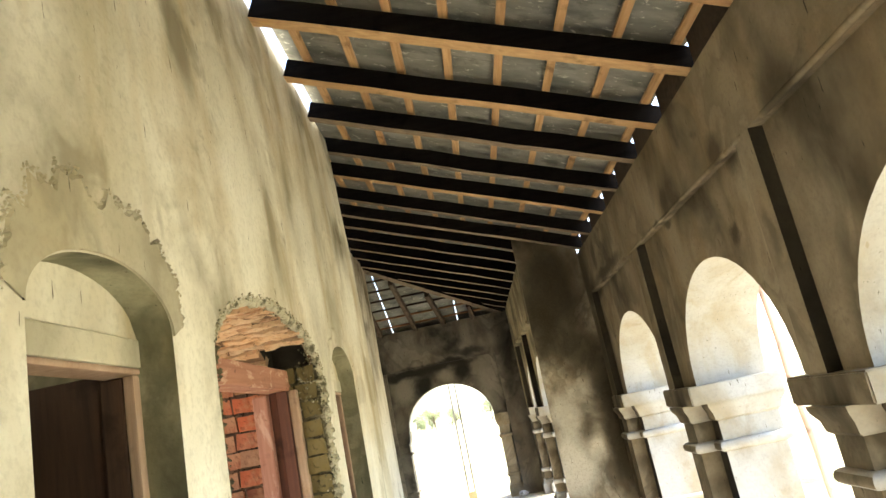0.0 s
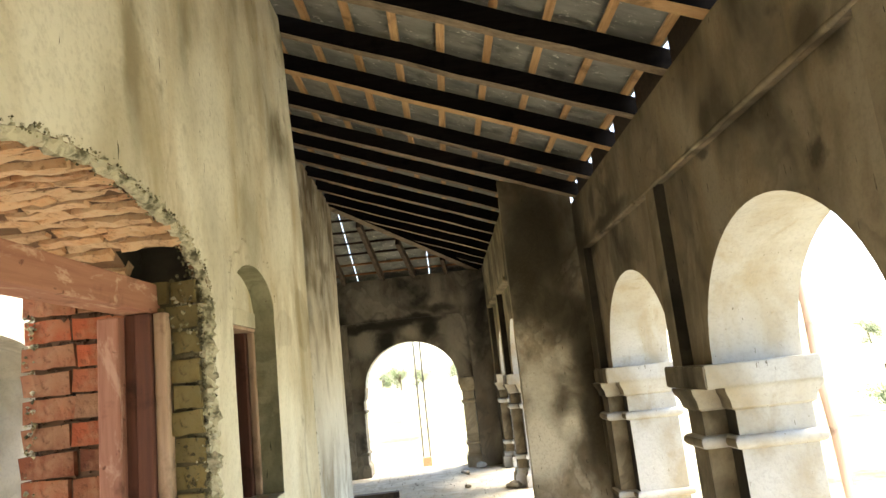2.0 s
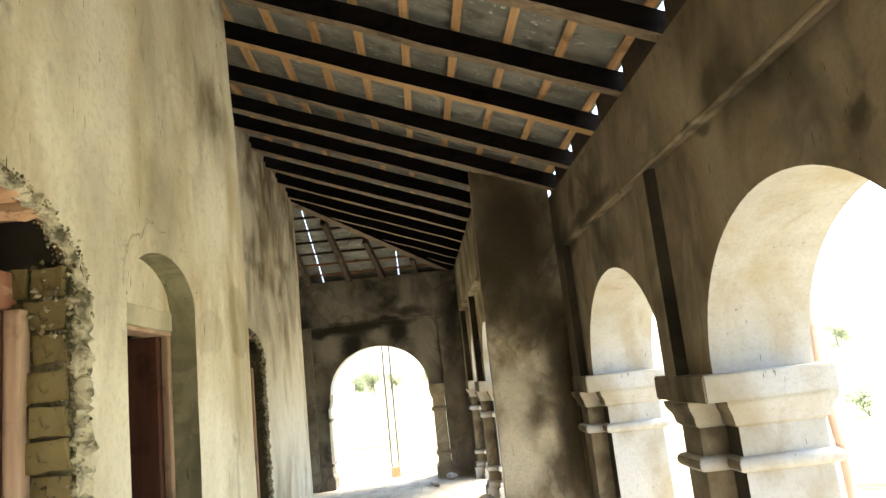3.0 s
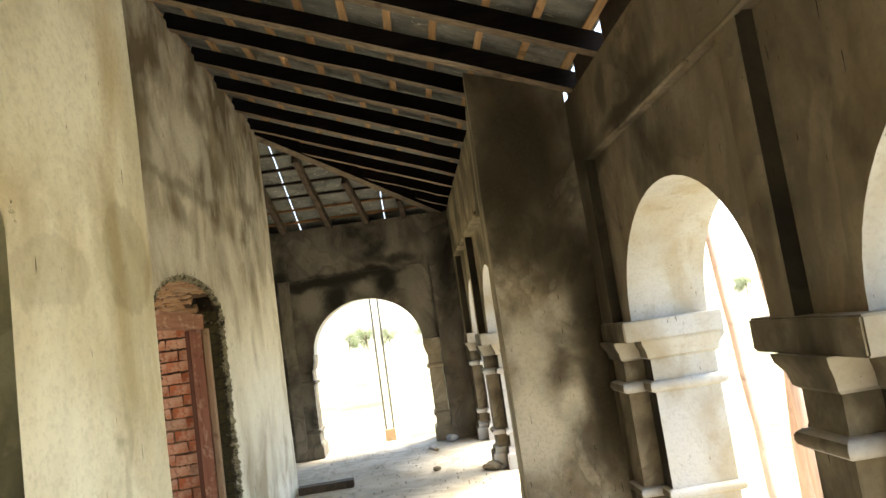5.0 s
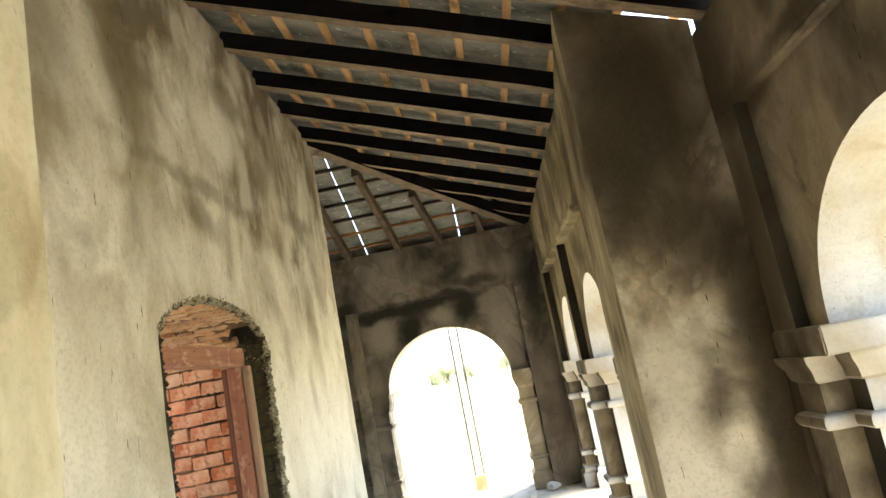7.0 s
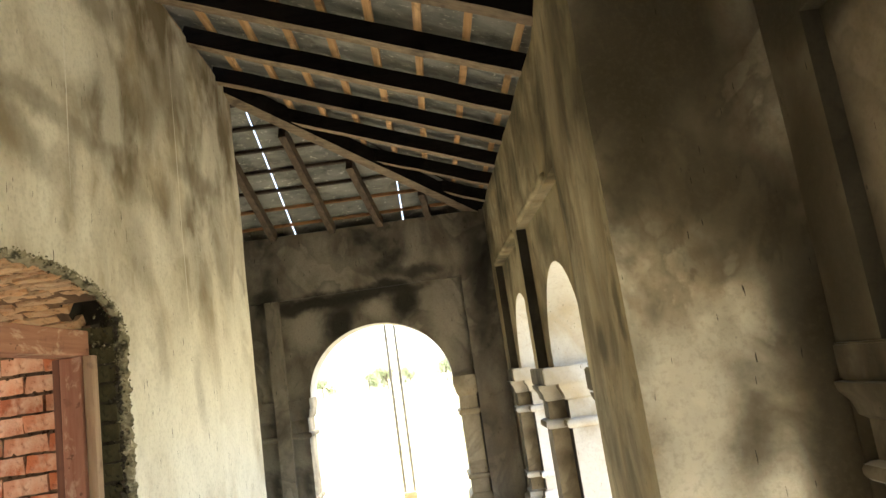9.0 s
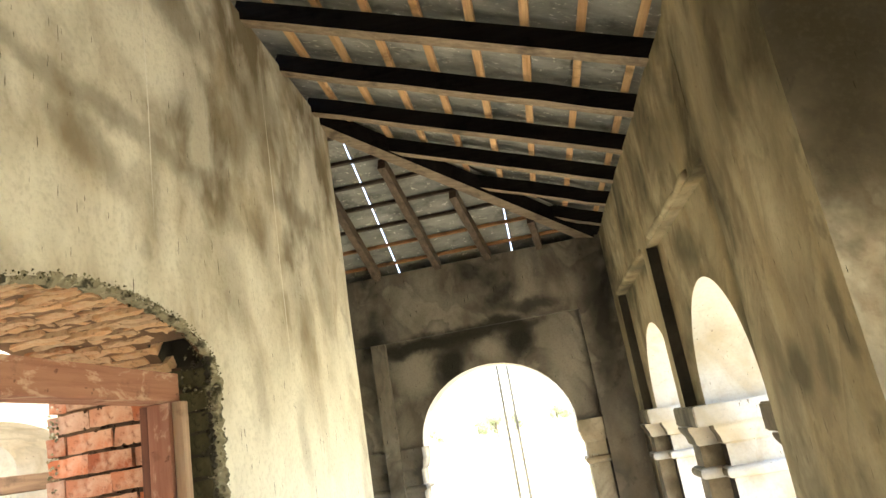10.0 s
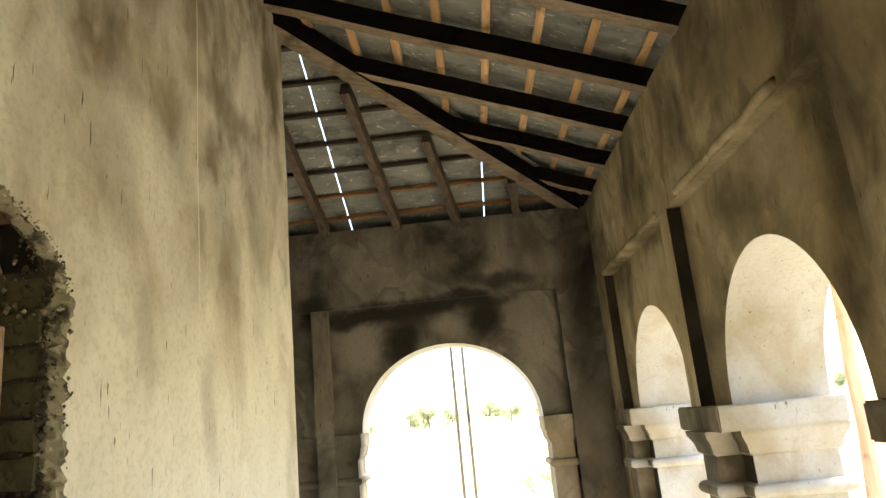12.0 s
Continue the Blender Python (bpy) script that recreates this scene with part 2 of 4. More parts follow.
M_STEP = plaster("half_sooted_plaster", (0.20, 0.158, 0.102), (0.62, 0.56, 0.44), (0.038, 0.031, 0.019), 0.50, 0.70, 0.23, 0.4, None, 1.6, (0.25, 0.175, 0.10), 0.0, face="y",
                 dark_marks=((1.10, 2.75, 0.55, 0.80, 0, 0.95), (1.25, 2.08, 0.36, 0.30, 0, 0.8), (1.50, 1.15, 0.20, 1.00, 0, 0.9), (1.18, 1.24, 0.12, 0.14, 0, 0.5), (1.32, 0.75, 0.18, 0.25, 0, 0.6), (1.44, 1.75, 0.20, 0.42, 0, 0.75), (1.10, 1.85, 0.18, 0.10, 0, 0.4), (0.90, 2.35, 0.22, 0.42, 0, 0.75)),
                 clean=((0.98, 1.38, 0.18, 0.34, 0, 0.55), (0.95, 0.85, 0.22, 0.40, 0, 0.85), (1.16, 1.62, 0.14, 0.14, 0, 0.35), (1.22, 0.98, 0.10, 0.14, 0, 0.6)))
# Pier plaster with the shade of its inward faces put into the colour.
M_FRONT = plaster("shaded_pier_plaster", (0.175, 0.145, 0.10), (0.26, 0.22, 0.16), (0.045, 0.038, 0.025), 0.46, 0.66, 0.29, 0.4, None, 2.0, (0.13, 0.10, 0.06))
M_LIT_SOOT = plaster("lit_sooted_plaster", (0.185, 0.16, 0.125), (0.27, 0.24, 0.19), (0.04, 0.034, 0.026), 0.50, 0.68, 0.37, 0.4, None, 1.8, (0.13, 0.10, 0.07))
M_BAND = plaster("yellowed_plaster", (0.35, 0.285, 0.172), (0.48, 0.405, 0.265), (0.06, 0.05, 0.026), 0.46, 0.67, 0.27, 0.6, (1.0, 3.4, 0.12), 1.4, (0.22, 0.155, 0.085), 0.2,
                 dark_marks=((9.45, 2.35, 0.16, 0.40, 25, 0.6), (10.45, 2.45, 0.30, 0.16, 0, 0.6), (8.72, 1.60, 0.16, 0.14, 0, 0.8), (8.56, 2.72, 0.10, 0.24, 0, 0.7), (8.14, 1.72, 0.06, 0.16, 0, 0.7), (8.38, 1.60, 0.10, 0.12, 0, 0.5), (11.8, 2.62, 0.3, 0.08, 0, 0.6), (9.9, 2.95, 0.5, 0.2, 0, 0.4), (8.6, 2.85, 0.65, 0.55, 0, 0.25), (8.15, 2.4, 0.16, 0.5, 0, 0.3), (9.3, 1.95, 0.1, 0.3, 0, 0.4)),
                 clean=((8.45, 2.15, 0.16, 0.30, 0, 0.3),))
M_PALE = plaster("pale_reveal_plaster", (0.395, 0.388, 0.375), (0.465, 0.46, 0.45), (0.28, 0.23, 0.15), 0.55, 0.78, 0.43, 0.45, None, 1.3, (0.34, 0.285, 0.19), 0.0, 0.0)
M_PATCH = plaster("repair_plaster", (0.47, 0.435, 0.315), (0.56, 0.53, 0.41), (0.22, 0.19, 0.12), 0.52, 0.74, 0.9, 0.2)
M_RAFTER = timber("weathered_timber", (0.36, 0.28, 0.19), (0.14, 0.10, 0.07), "x")
M_FRESH = timber("fresh_timber", (0.62, 0.42, 0.22), (0.42, 0.25, 0.12), "x")
M_SHADE_WOOD = timber("shade_black_timber", (0.014, 0.012, 0.011), (0.006, 0.005, 0.005), "x", 0.95, None, 0.03)
M_RAFTER_Y = timber("weathered_timber_b", (0.15, 0.112, 0.078), (0.05, 0.037, 0.027), "y")
M_BATTEN = timber("orange_batten_timber", (0.72, 0.48, 0.26), (0.36, 0.20, 0.09), "y")
M_BATTEN_X = timber("orange_batten_timber_b", (0.42, 0.23, 0.11), (0.20, 0.10, 0.05), "x")
M_DARKBAT = timber("shaded_old_timber", (0.08, 0.055, 0.038), (0.03, 0.022, 0.016), "x")
M_FRAME = timber("faded_red_door_timber", (0.40, 0.21, 0.16), (0.22, 0.09, 0.06), "z", 0.8, (0.56, 0.38, 0.30))
M_FRAME_Y = timber("faded_red_beam_timber", (0.44, 0.235, 0.155), (0.28, 0.12, 0.08), "y", 0.8, (0.66, 0.49, 0.36))
M_LINTEL = timber("brown_lintel", (0.22, 0.14, 0.09), (0.10, 0.06, 0.04), "y", 0.85)
M_BAMBOO = timber("scaffold_pole_timber", (0.70, 0.52, 0.42), (0.48, 0.32, 0.25), "z", 0.7)


def mat_sheet():
    n = Nodes("grey_roof_sheet")
    a = n.noise(2.6, 5, 0.6, n.mapped((1, 2.5, 1)))
    col = n.mix(n.ramp(a, [(0.35, 0.0), (0.65, 1.0)]), (0.11, 0.115, 0.105), (0.27, 0.27, 0.245))
    col = n.mix(n.math("MULTIPLY", n.random(), 0.35), col, (0.30, 0.30, 0.265))
    b = n.noise(11, 5, 0.7, n.mapped((1.2, 2.6, 1)), 0.8)
    col = n.mix(n.ramp(b, [(0.61, 0.0), (0.65, 0.85)]), col, (0.62, 0.60, 0.53))
    c = n.noise(5, 4, 0.6)
    col = n.mix(n.ramp(c, [(0.56, 0.0), (0.68, 0.6)]), col, (0.06, 0.06, 0.05))
    n.bump(b, 0.3, 0.01)
    return n.done(col, 0.8, 0.3)


def mat_brick(name, base, dark, mortar):
    n = Nodes(name)
    r = n.random()
    dull = tuple(0.45 * a + 0.55 * b for a, b in zip(dark, mortar))
    col = n.ramp(r, [(0.0, dark), (0.28, base), (0.5, dull), (0.68, base), (0.85, tuple(0.8 * c for c in dull)), (1.0, tuple(min(1, c * 1.15) for c in base))])
    a = n.noise(9, 6, 0.65)
    col = n.mix(n.ramp(a, [(0.46, 0.0), (0.64, 0.60)]), col, mortar)
    b = n.noise(45, 5, 0.7)
    col = n.mix(n.ramp(b, [(0.30, 0.7), (0.45, 0.0)]), col, tuple(c * 0.35 for c in dark))
    n.bump(n.mix(0.5, a, b), 0.6, 0.02)
    return n.done(col, 0.92, 0.2)


M_SHEET = mat_sheet()
M_BRICK = mat_brick("red_brick", (0.38, 0.098, 0.045), (0.12, 0.05, 0.03), (0.34, 0.20, 0.12))
M_VAULT = mat_brick("tan_vault_brick", (0.60, 0.36, 0.20), (0.33, 0.15, 0.075), (0.66, 0.52, 0.36))
M_MORTAR = plaster("mud_mortar", (0.20, 0.125, 0.08), (0.29, 0.185, 0.12), (0.08, 0.05, 0.034), 0.48, 0.68, 0.6)
M_FLOOR = plaster("dusty_screed_floor", (0.50, 0.445, 0.35), (0.60, 0.54, 0.44), (0.30, 0.27, 0.22), 0.55, 0.80, 0.5, 0.0)
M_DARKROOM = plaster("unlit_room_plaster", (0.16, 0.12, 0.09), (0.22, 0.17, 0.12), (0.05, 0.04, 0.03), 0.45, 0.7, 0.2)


def mat_ground():
    n = Nodes("dry_grass_ground")
    a = n.noise(0.30, 7, 0.68)
    col = n.mix(n.ramp(a, [(0.46, 0.0), (0.62, 1.0)]), (0.34, 0.31, 0.22), (0.10, 0.115, 0.05))
    b = n.noise(7, 5, 0.7)
    col = n.mix(n.ramp(b, [(0.35, 0.5), (0.55, 0.0)]), col, (0.20, 0.18, 0.10))
    n.bump(b, 0.5, 0.03)
    return n.done(col, 0.95, 0.2)


def mat_leaf():
    n = Nodes("leaf")
    g = n.tree.nodes.new("ShaderNodeNewGeometry").outputs["Random Per Island"]
    return n.done(n.ramp(g, [(0.0, (0.11, 0.14, 0.06)), (1.0, (0.19, 0.22, 0.11))]), 0.7, 0.3)


def mat_crumb(name, dark, mid, light, share=0.62):
    """Broken plaster and mortar: each crumb its own tone, moss in the hollows."""
    n = Nodes(name)
    isle = n.tree.nodes.new("ShaderNodeNewGeometry").outputs["Random Per Island"]
    col = n.ramp(isle, [(0.0, dark), (share - 0.25, mid), (share, mid), (1.0, light)])
    patch = n.noise(13, 5, 0.65)
    col = n.mix(n.ramp(patch, [(0.38, 0.85), (0.52, 0.0)]), col, dark)
    chalk = n.noise(21, 4, 0.6)
    col = n.mix(n.ramp(chalk, [(0.56, 0.0), (0.66, 0.8)]), col, light)
    n.bump(n.noise(70, 4, 0.6), 0.6, 0.01)
    return n.done(col, 0.95, 0.15)


M_CRUMB = mat_crumb("pale_broken_rim", (0.055, 0.053, 0.026), (0.34, 0.315, 0.195), (0.60, 0.57, 0.44))
M_CRUMB_DARK = mat_crumb("dark_mossy_rim", (0.020, 0.020, 0.011), (0.15, 0.135, 0.075), (0.52, 0.48, 0.37), 0.78)
M_BRICK_LIMED = mat_brick("limed_brick", (0.50, 0.165, 0.08), (0.30, 0.095, 0.05), (0.62, 0.45, 0.34))
M_MOSSY_DARK = mat_brick("black_mossy_brick", (0.060, 0.055, 0.030), (0.020, 0.020, 0.012), (0.11, 0.10, 0.055))
M_MOSSY = mat_brick("mossy_brick", (0.23, 0.18, 0.075), (0.045, 0.045, 0.022), (0.20, 0.17, 0.09))
M_TAN = timber("bleached_frame_timber", (0.52, 0.385, 0.28), (0.32, 0.21, 0.145), "z", 0.85)
M_DARK_INTERIOR = timber("dark_interior_timber", (0.10, 0.055, 0.035), (0.04, 0.025, 0.018), "z", 0.8)
M_DARKRED = timber("dark_red_frame_timber", (0.19, 0.075, 0.05), (0.09, 0.04, 0.03), "z", 0.75)
# Mossy cement, with the shade of the turned-away jambs put into its tone.
M_REVEAL = plaster("shaded_mossy_reveal", (0.22, 0.21, 0.13), (0.36, 0.345, 0.235), (0.06, 0.06, 0.035), 0.46, 0.64, 0.7, 0.3, None, 1.8)
# Near-black: shade on pilaster sides, pier cores and hollows; moss on a jamb.
M_SHADE_GRIME = plaster("shade_and_moss_plaster", (0.05, 0.044, 0.034), (0.08, 0.07, 0.052), (0.02, 0.018, 0.014), 0.45, 0.65, 0.5, 0.2)
M_LIMEWALL = plaster("limewashed_wall", (0.70, 0.67, 0.60), (0.76, 0.74, 0.68), (0.45, 0.40, 0.30), 0.62, 0.85, 0.1, 0.1)
M_HIP = timber("weathered_hip_timber", (0.33, 0.26, 0.18), (0.12, 0.088, 0.06), "x")
M_DARKMOSS = plaster("mossy_jamb_plaster", (0.13, 0.12, 0.07), (0.22, 0.20, 0.13), (0.03, 0.03, 0.018), 0.46, 0.62, 1.9, 0.2, None, 3.0)
M_OXBLOOD = timber("oxblood_frame_timber", (0.11, 0.042, 0.028), (0.05, 0.022, 0.016), "z", 0.8)
M_GREYBAR = timber("grey_bar", (0.30, 0.28, 0.24), (0.19, 0.175, 0.145), "z", 0.6)
M_GROUND = mat_ground()
M_LEAF = mat_leaf()
M_BARK = timber("bark", (0.16, 0.12, 0.08), (0.07, 0.05, 0.035), "z", 0.9)

# ---- mesh helpers ----


def part(name, bm, mat, parent=None, label="", smooth=False):
    me = bpy.data.meshes.new(name)
    bmesh.ops.recalc_face_normals(bm, faces=bm.faces[:])
    bm.to_mesh(me)
    bm.free()
    for p in me.polygons:
        p.use_smooth = smooth
    me.materials.append(mat)
    ob = new(name, me)
    if parent is not None:
        ob.parent = parent
    if label:
        tagged(ob, label)
    return ob


def thing(name, label, category, group="", kind="", at=(0, 0, 0)):
    ob = new(name)
    ob.location = at
    ob.empty_display_size = 0.1
    return tagged(ob, label, category, group, kind)


def hexa(bm, pts):
    """A solid of eight corners: four below, four above, both in the same turn."""
    v = [bm.verts.new(p) for p in pts]
    for f in ((0, 3, 2, 1), (4, 5, 6, 7), (0, 1, 5, 4), (1, 2, 6, 5), (2, 3, 7, 6), (3, 0, 4, 7)):
        bm.faces.new([v[i] for i in f])


def box(bm, x0, x1, y0, y1, z0, z1):
    hexa(bm, [(x0, y0, z0), (x1, y0, z0), (x1, y1, z0), (x0, y1, z0), (x0, y0, z1), (x1, y0, z1), (x1, y1, z1), (x0, y1, z1)])


def soft_box(bm, x0, x1, y0, y1, z0, z1, r=0.01):
    b = bmesh.new()
    box(b, x0, x1, y0, y1, z0, z1)
    bmesh.ops.bevel(b, geom=b.edges[:], offset=r, segments=2, affect="EDGES", profile=0.6)
    join(bm, b)


def join(bm, other):
    base = {}
    for v in other.verts:
        base[v] = bm.verts.new(v.co)
    for f in other.faces:
        bm.faces.new([base[v] for v in f.verts])
    other.free()


def loft(bm, rings):
    """Rectangular sections (x0, x1, y0, y1, z) from the bottom up."""
    prev = None
    for x0, x1, y0, y1, z in rings:
        cur = [bm.verts.new(p) for p in ((x0, y0, z), (x1, y0, z), (x1, y1, z), (x0, y1, z))]
        if prev is None:
            bm.faces.new(cur[::-1])
        else:
            for i in range(4):
                j = (i + 1) % 4
                bm.faces.new([prev[i], prev[j], cur[j], cur[i]])
        prev = cur
    bm.faces.new(prev)


def tube(bm, points, radii, sides=8):
    prev = None
    for k, (p, r) in enumerate(zip(points, radii)):
        p = Vector(p)
        a = Vector(points[max(k - 1, 0)])
        b = Vector(points[min(k + 1, len(points) - 1)])
        q = (b - a).to_track_quat("Z", "Y")
        cur = [bm.verts.new(p + q @ Vector((math.cos(t) * r, math.sin(t) * r, 0)))
               for t in (2 * math.pi * i / sides for i in range(sides))]
        if prev is None:
            bm.faces.new(cur[::-1])
        else:
            for i in range(sides):
                j = (i + 1) % sides
                bm.faces.new([prev[i], prev[j], cur[j], cur[i]])
        prev = cur
    bm.faces.new(prev)


def beam(bm, a, b, width, depth, up=(0, 0, 1)):
    """A squared timber whose underside runs from a to b."""
    a, b, up = Vector(a), Vector(b), Vector(up)
    d = (b - a).normalized()
    side = d.cross(up).normalized() * width / 2
    top = side.cross(d).normalized() * depth
    if top.z < 0:
        top = -top
    hexa(bm, [a - side, b - side, b + side, a + side, a - side + top, b - side + top, b + side + top, a + side + top])


def bent_beam(bm, a, b, width, depth, n=9):
    """A hand-sawn timber: a beam whose edges wander a little."""
    a, b = Vector(a), Vector(b)
    d = (b - a).normalized()
    side = d.cross(Vector((0, 0, 1))).normalized()
    top = side.cross(d).normalized()
    if top.z < 0:
        top = -top
    prev = None
    ph = random.uniform(0, 99)
    for k in range(n + 1):
        p = a + (b - a) * k / n
        w = lambda c: noise.noise(Vector((ph + k * 0.7, c, 0))) * 0.010
        p = p + side * w(1) * 1.2 + top * w(2)
        h = width / 2
        cur = [bm.verts.new(q) for q in (p - side * (h + w(3)), p + side * (h + w(4)), p + side * h + top * depth, p - side * h + top * depth)]
        if prev is None:
            bm.faces.new(cur[::-1])
        else:
            for i in range(4):
                m = (i + 1) % 4
                bm.faces.new([prev[i], prev[m], cur[m], cur[i]])
        prev = cur
    bm.faces.new(prev)


def arch_z(op, u):
    """Height of an opening's head at u; op: (u0, u1, sill, spring, rise)."""
    u0, u1, sill, spring, rise = op
    k = (u - (u0 + u1) / 2) / ((u1 - u0) / 2)
    return spring + rise * math.sqrt(max(0.0, 1 - k * k))


def weather(bm, amp=0.006, step=0.22, seed=0.0):
    """Cut a plastered body into a grid and let its surface and corners wander a little."""
    for axis in range(3):
        lo, hi = min(v.co[axis] for v in bm.verts), max(v.co[axis] for v in bm.verts)
        if hi - lo < step * 2:
            continue
        k = int((hi - lo) / step)
        n = Vector((0, 0, 0))
        n[axis] = 1
        for i in range(1, k):
            p = Vector((0, 0, 0))
            p[axis] = lo + (hi - lo) * i / k
            bmesh.ops.bisect_plane(bm, geom=bm.verts[:] + bm.edges[:] + bm.faces[:], plane_co=p, plane_no=n, dist=0.0005)
    for v in bm.verts:
        c = v.co * 1.7 + Vector((seed, 0, 0))
        f = v.co * 6.0 + Vector((0, seed, 0))
        v.co += (noise.noise_vector(c) + noise.noise_vector(f) * 0.35) * amp * (1 if v.co.z > 0.02 else 0)
    return bm


def rounded(ob):
    """Smooth shading that keeps true corners."""
    for p in ob.data.polygons:
        p.use_smooth = True
    ob.data.set_sharp_from_angle(angle=radians(40))
    return ob


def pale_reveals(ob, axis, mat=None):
    """Arch soffits and reveals differ from the wall's face in coat and in painted-in light and shade."""
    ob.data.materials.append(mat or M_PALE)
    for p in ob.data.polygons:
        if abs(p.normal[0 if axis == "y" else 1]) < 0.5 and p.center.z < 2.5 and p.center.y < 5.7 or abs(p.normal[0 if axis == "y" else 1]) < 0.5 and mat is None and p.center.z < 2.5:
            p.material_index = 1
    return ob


def bare_soffit(ob, y0, y1):
    """Mud mortar shows between the bricks of a broken arch."""
    ob.data.materials.append(M_MORTAR)
    k = len(ob.data.materials) - 1
    for p in ob.data.polygons:
        if y0 - 0.02 < p.center.y < y1 + 0.02 and p.center.z < 2.4 and abs(p.normal.x) < 0.5:
            p.material_index = k
    return ob


def wall(axis, front, back, u0, u1, z0, top, openings, rough=0.0, seg=28):
    """A thick wall along one axis with arched openings. axis 'y': front and back are x; axis 'x': they are y.
    top: a height or a function of (u, depth)."""
    bm = bmesh.new()
    place = (lambda u, d, z: (d, u, z)) if axis == "y" else (lambda u, d, z: (u, d, z))
    high = top if callable(top) else (lambda u, d: top)
    cuts = []
    edge = [u0]
    for op in sorted(openings):
        a, b = op[0], op[1]
        n = max(1, int((a - edge[-1]) / 0.6))
        cuts += [(edge[-1] + (a - edge[-1]) * i / n, edge[-1] + (a - edge[-1]) * (i + 1) / n, None) for i in range(n)]
        us = [(a + b) / 2 - (b - a) / 2 * math.cos(math.pi * i / seg) for i in range(seg + 1)]
        cuts += [(us[i], us[i + 1], op) for i in range(seg)]
        edge.append(b)
    n = max(1, int((u1 - edge[-1]) / 0.6))
    cuts += [(edge[-1] + (u1 - edge[-1]) * i / n, edge[-1] + (u1 - edge[-1]) * (i + 1) / n, None) for i in range(n)]

    def quad(*pts):
        bm.faces.new([bm.verts.new(p) for p in pts])

    def block(a, b, la, lb, ta, tb, under=True, over=True):
        for d in (front, back):
            quad(place(a, d, la), place(b, d, lb), place(b, d, tb(d) if callable(tb) else tb), place(a, d, ta(d) if callable(ta) else ta))
        if under:
            quad(place(a, front, la), place(b, front, lb), place(b, back, lb), place(a, back, la))
        if over:
            f = lambda t, d: t(d) if callable(t) else t
            quad(place(a, front, f(ta, front)), place(b, front, f(tb, front)), place(b, back, f(tb, back)), place(a, back, f(ta, back)))

    for a, b, op in cuts:
        ta, tb = (lambda d, u=a: high(u, d)), (lambda d, u=b: high(u, d))
        if op is None:
            block(a, b, z0, z0, ta, tb)
        else:
            block(a, b, arch_z(op, a), arch_z(op, b), ta, tb)
            if op[2] > z0:
                block(a, b, z0, z0, op[2], op[2])
    for op in openings:
        for u in op[:2]:
            quad(place(u, front, max(op[2], z0)), place(u, back, max(op[2], z0)), place(u, back, max(op[3], z0 + 1e-4)), place(u, front, max(op[3], z0 + 1e-4)))
    for u in (u0, u1):
        quad(place(u, front, z0), place(u, back, z0), place(u, back, high(u, back)), place(u, front, high(u, front)))
    bmesh.ops.remove_doubles(bm, verts=bm.verts[:], dist=0.0005)
    return bm


HAUNCH = 0.17


def break_haunch(bm, op, face, frame_x):
    """Bricks have dropped out of the arch beside the frame's head: a hollow in the soffit."""
    for x in (face - 0.05, frame_x - 0.10):
        bmesh.ops.bisect_plane(bm, geom=bm.verts[:] + bm.edges[:] + bm.faces[:], plane_co=(x, 0, 0), plane_no=(1, 0, 0), dist=0.0005)
    bm.normal_update()
    hole = []
    for f in bm.faces:
        c = f.calc_center_median()
        if frame_x - 0.10 < c.x < face - 0.05 and op[1] - HAUNCH < c.y < op[1] + 0.01 and op[3] - 0.005 < c.z < op[3] + op[4] + 0.05 and abs(f.normal.x) < 0.5:
            hole.append(f)
    if hole:
        out = bmesh.ops.extrude_face_region(bm, geom=hole)
        for v in out["geom"]:
            if isinstance(v, bmesh.types.BMVert):
                v.co += Vector((0, 0.05, 0.16))
        bmesh.ops.delete(bm, geom=hole, context="FACES")
    return bm


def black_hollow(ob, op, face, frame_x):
    """Near-black faces stand for the shade inside the hollow that the dropped bricks left."""
    ob.data.materials.append(M_SHADE_GRIME)
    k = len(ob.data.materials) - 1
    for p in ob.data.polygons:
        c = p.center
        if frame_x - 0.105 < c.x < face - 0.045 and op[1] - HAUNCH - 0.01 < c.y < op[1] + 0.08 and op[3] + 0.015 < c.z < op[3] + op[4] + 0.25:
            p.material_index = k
    return ob


# ---- plan ----
SLOPE, HIP_SLOPE = 0.37, 0.43
XR, XRF = 1.53, 0.93          # arcade faces, first and second stretch
XL, XLF = -0.72, -1.38        # inner wall faces, first and second stretch
YSTEP, YEND, YFAR = 5.74, 11.47, 13.50
YPIER = 8.02
SPRING, LEDGE = 1.50, 2.63


def roof_low(x):
    """Underside of the rafters."""
    return 3.165 + SLOPE * (XR - x)


def roof_hip(y):
    return 3.40 + HIP_SLOPE * (YFAR - y)


def st(ob, label, category):
    return tagged(ob, label, category, kind="structure")


# ground and floor
bm = bmesh.new()
R = 2500
v = [bm.verts.new((x, y, -0.18)) for x, y in ((-R, -R), (R, -R), (R, R), (-R, R))]
bm.faces.new(v)
st(part("ground", bm, M_GROUND), "pale dry earth with sparse grass around the building", "ground")
bm = bmesh.new()
soft_box(bm, -7.0, 2.35, -3.4, 14.25, -0.17, 0.0, 0.02)
st(part("floor", bm, M_FLOOR), "dusty pale screed veranda floor with grit", "floor")

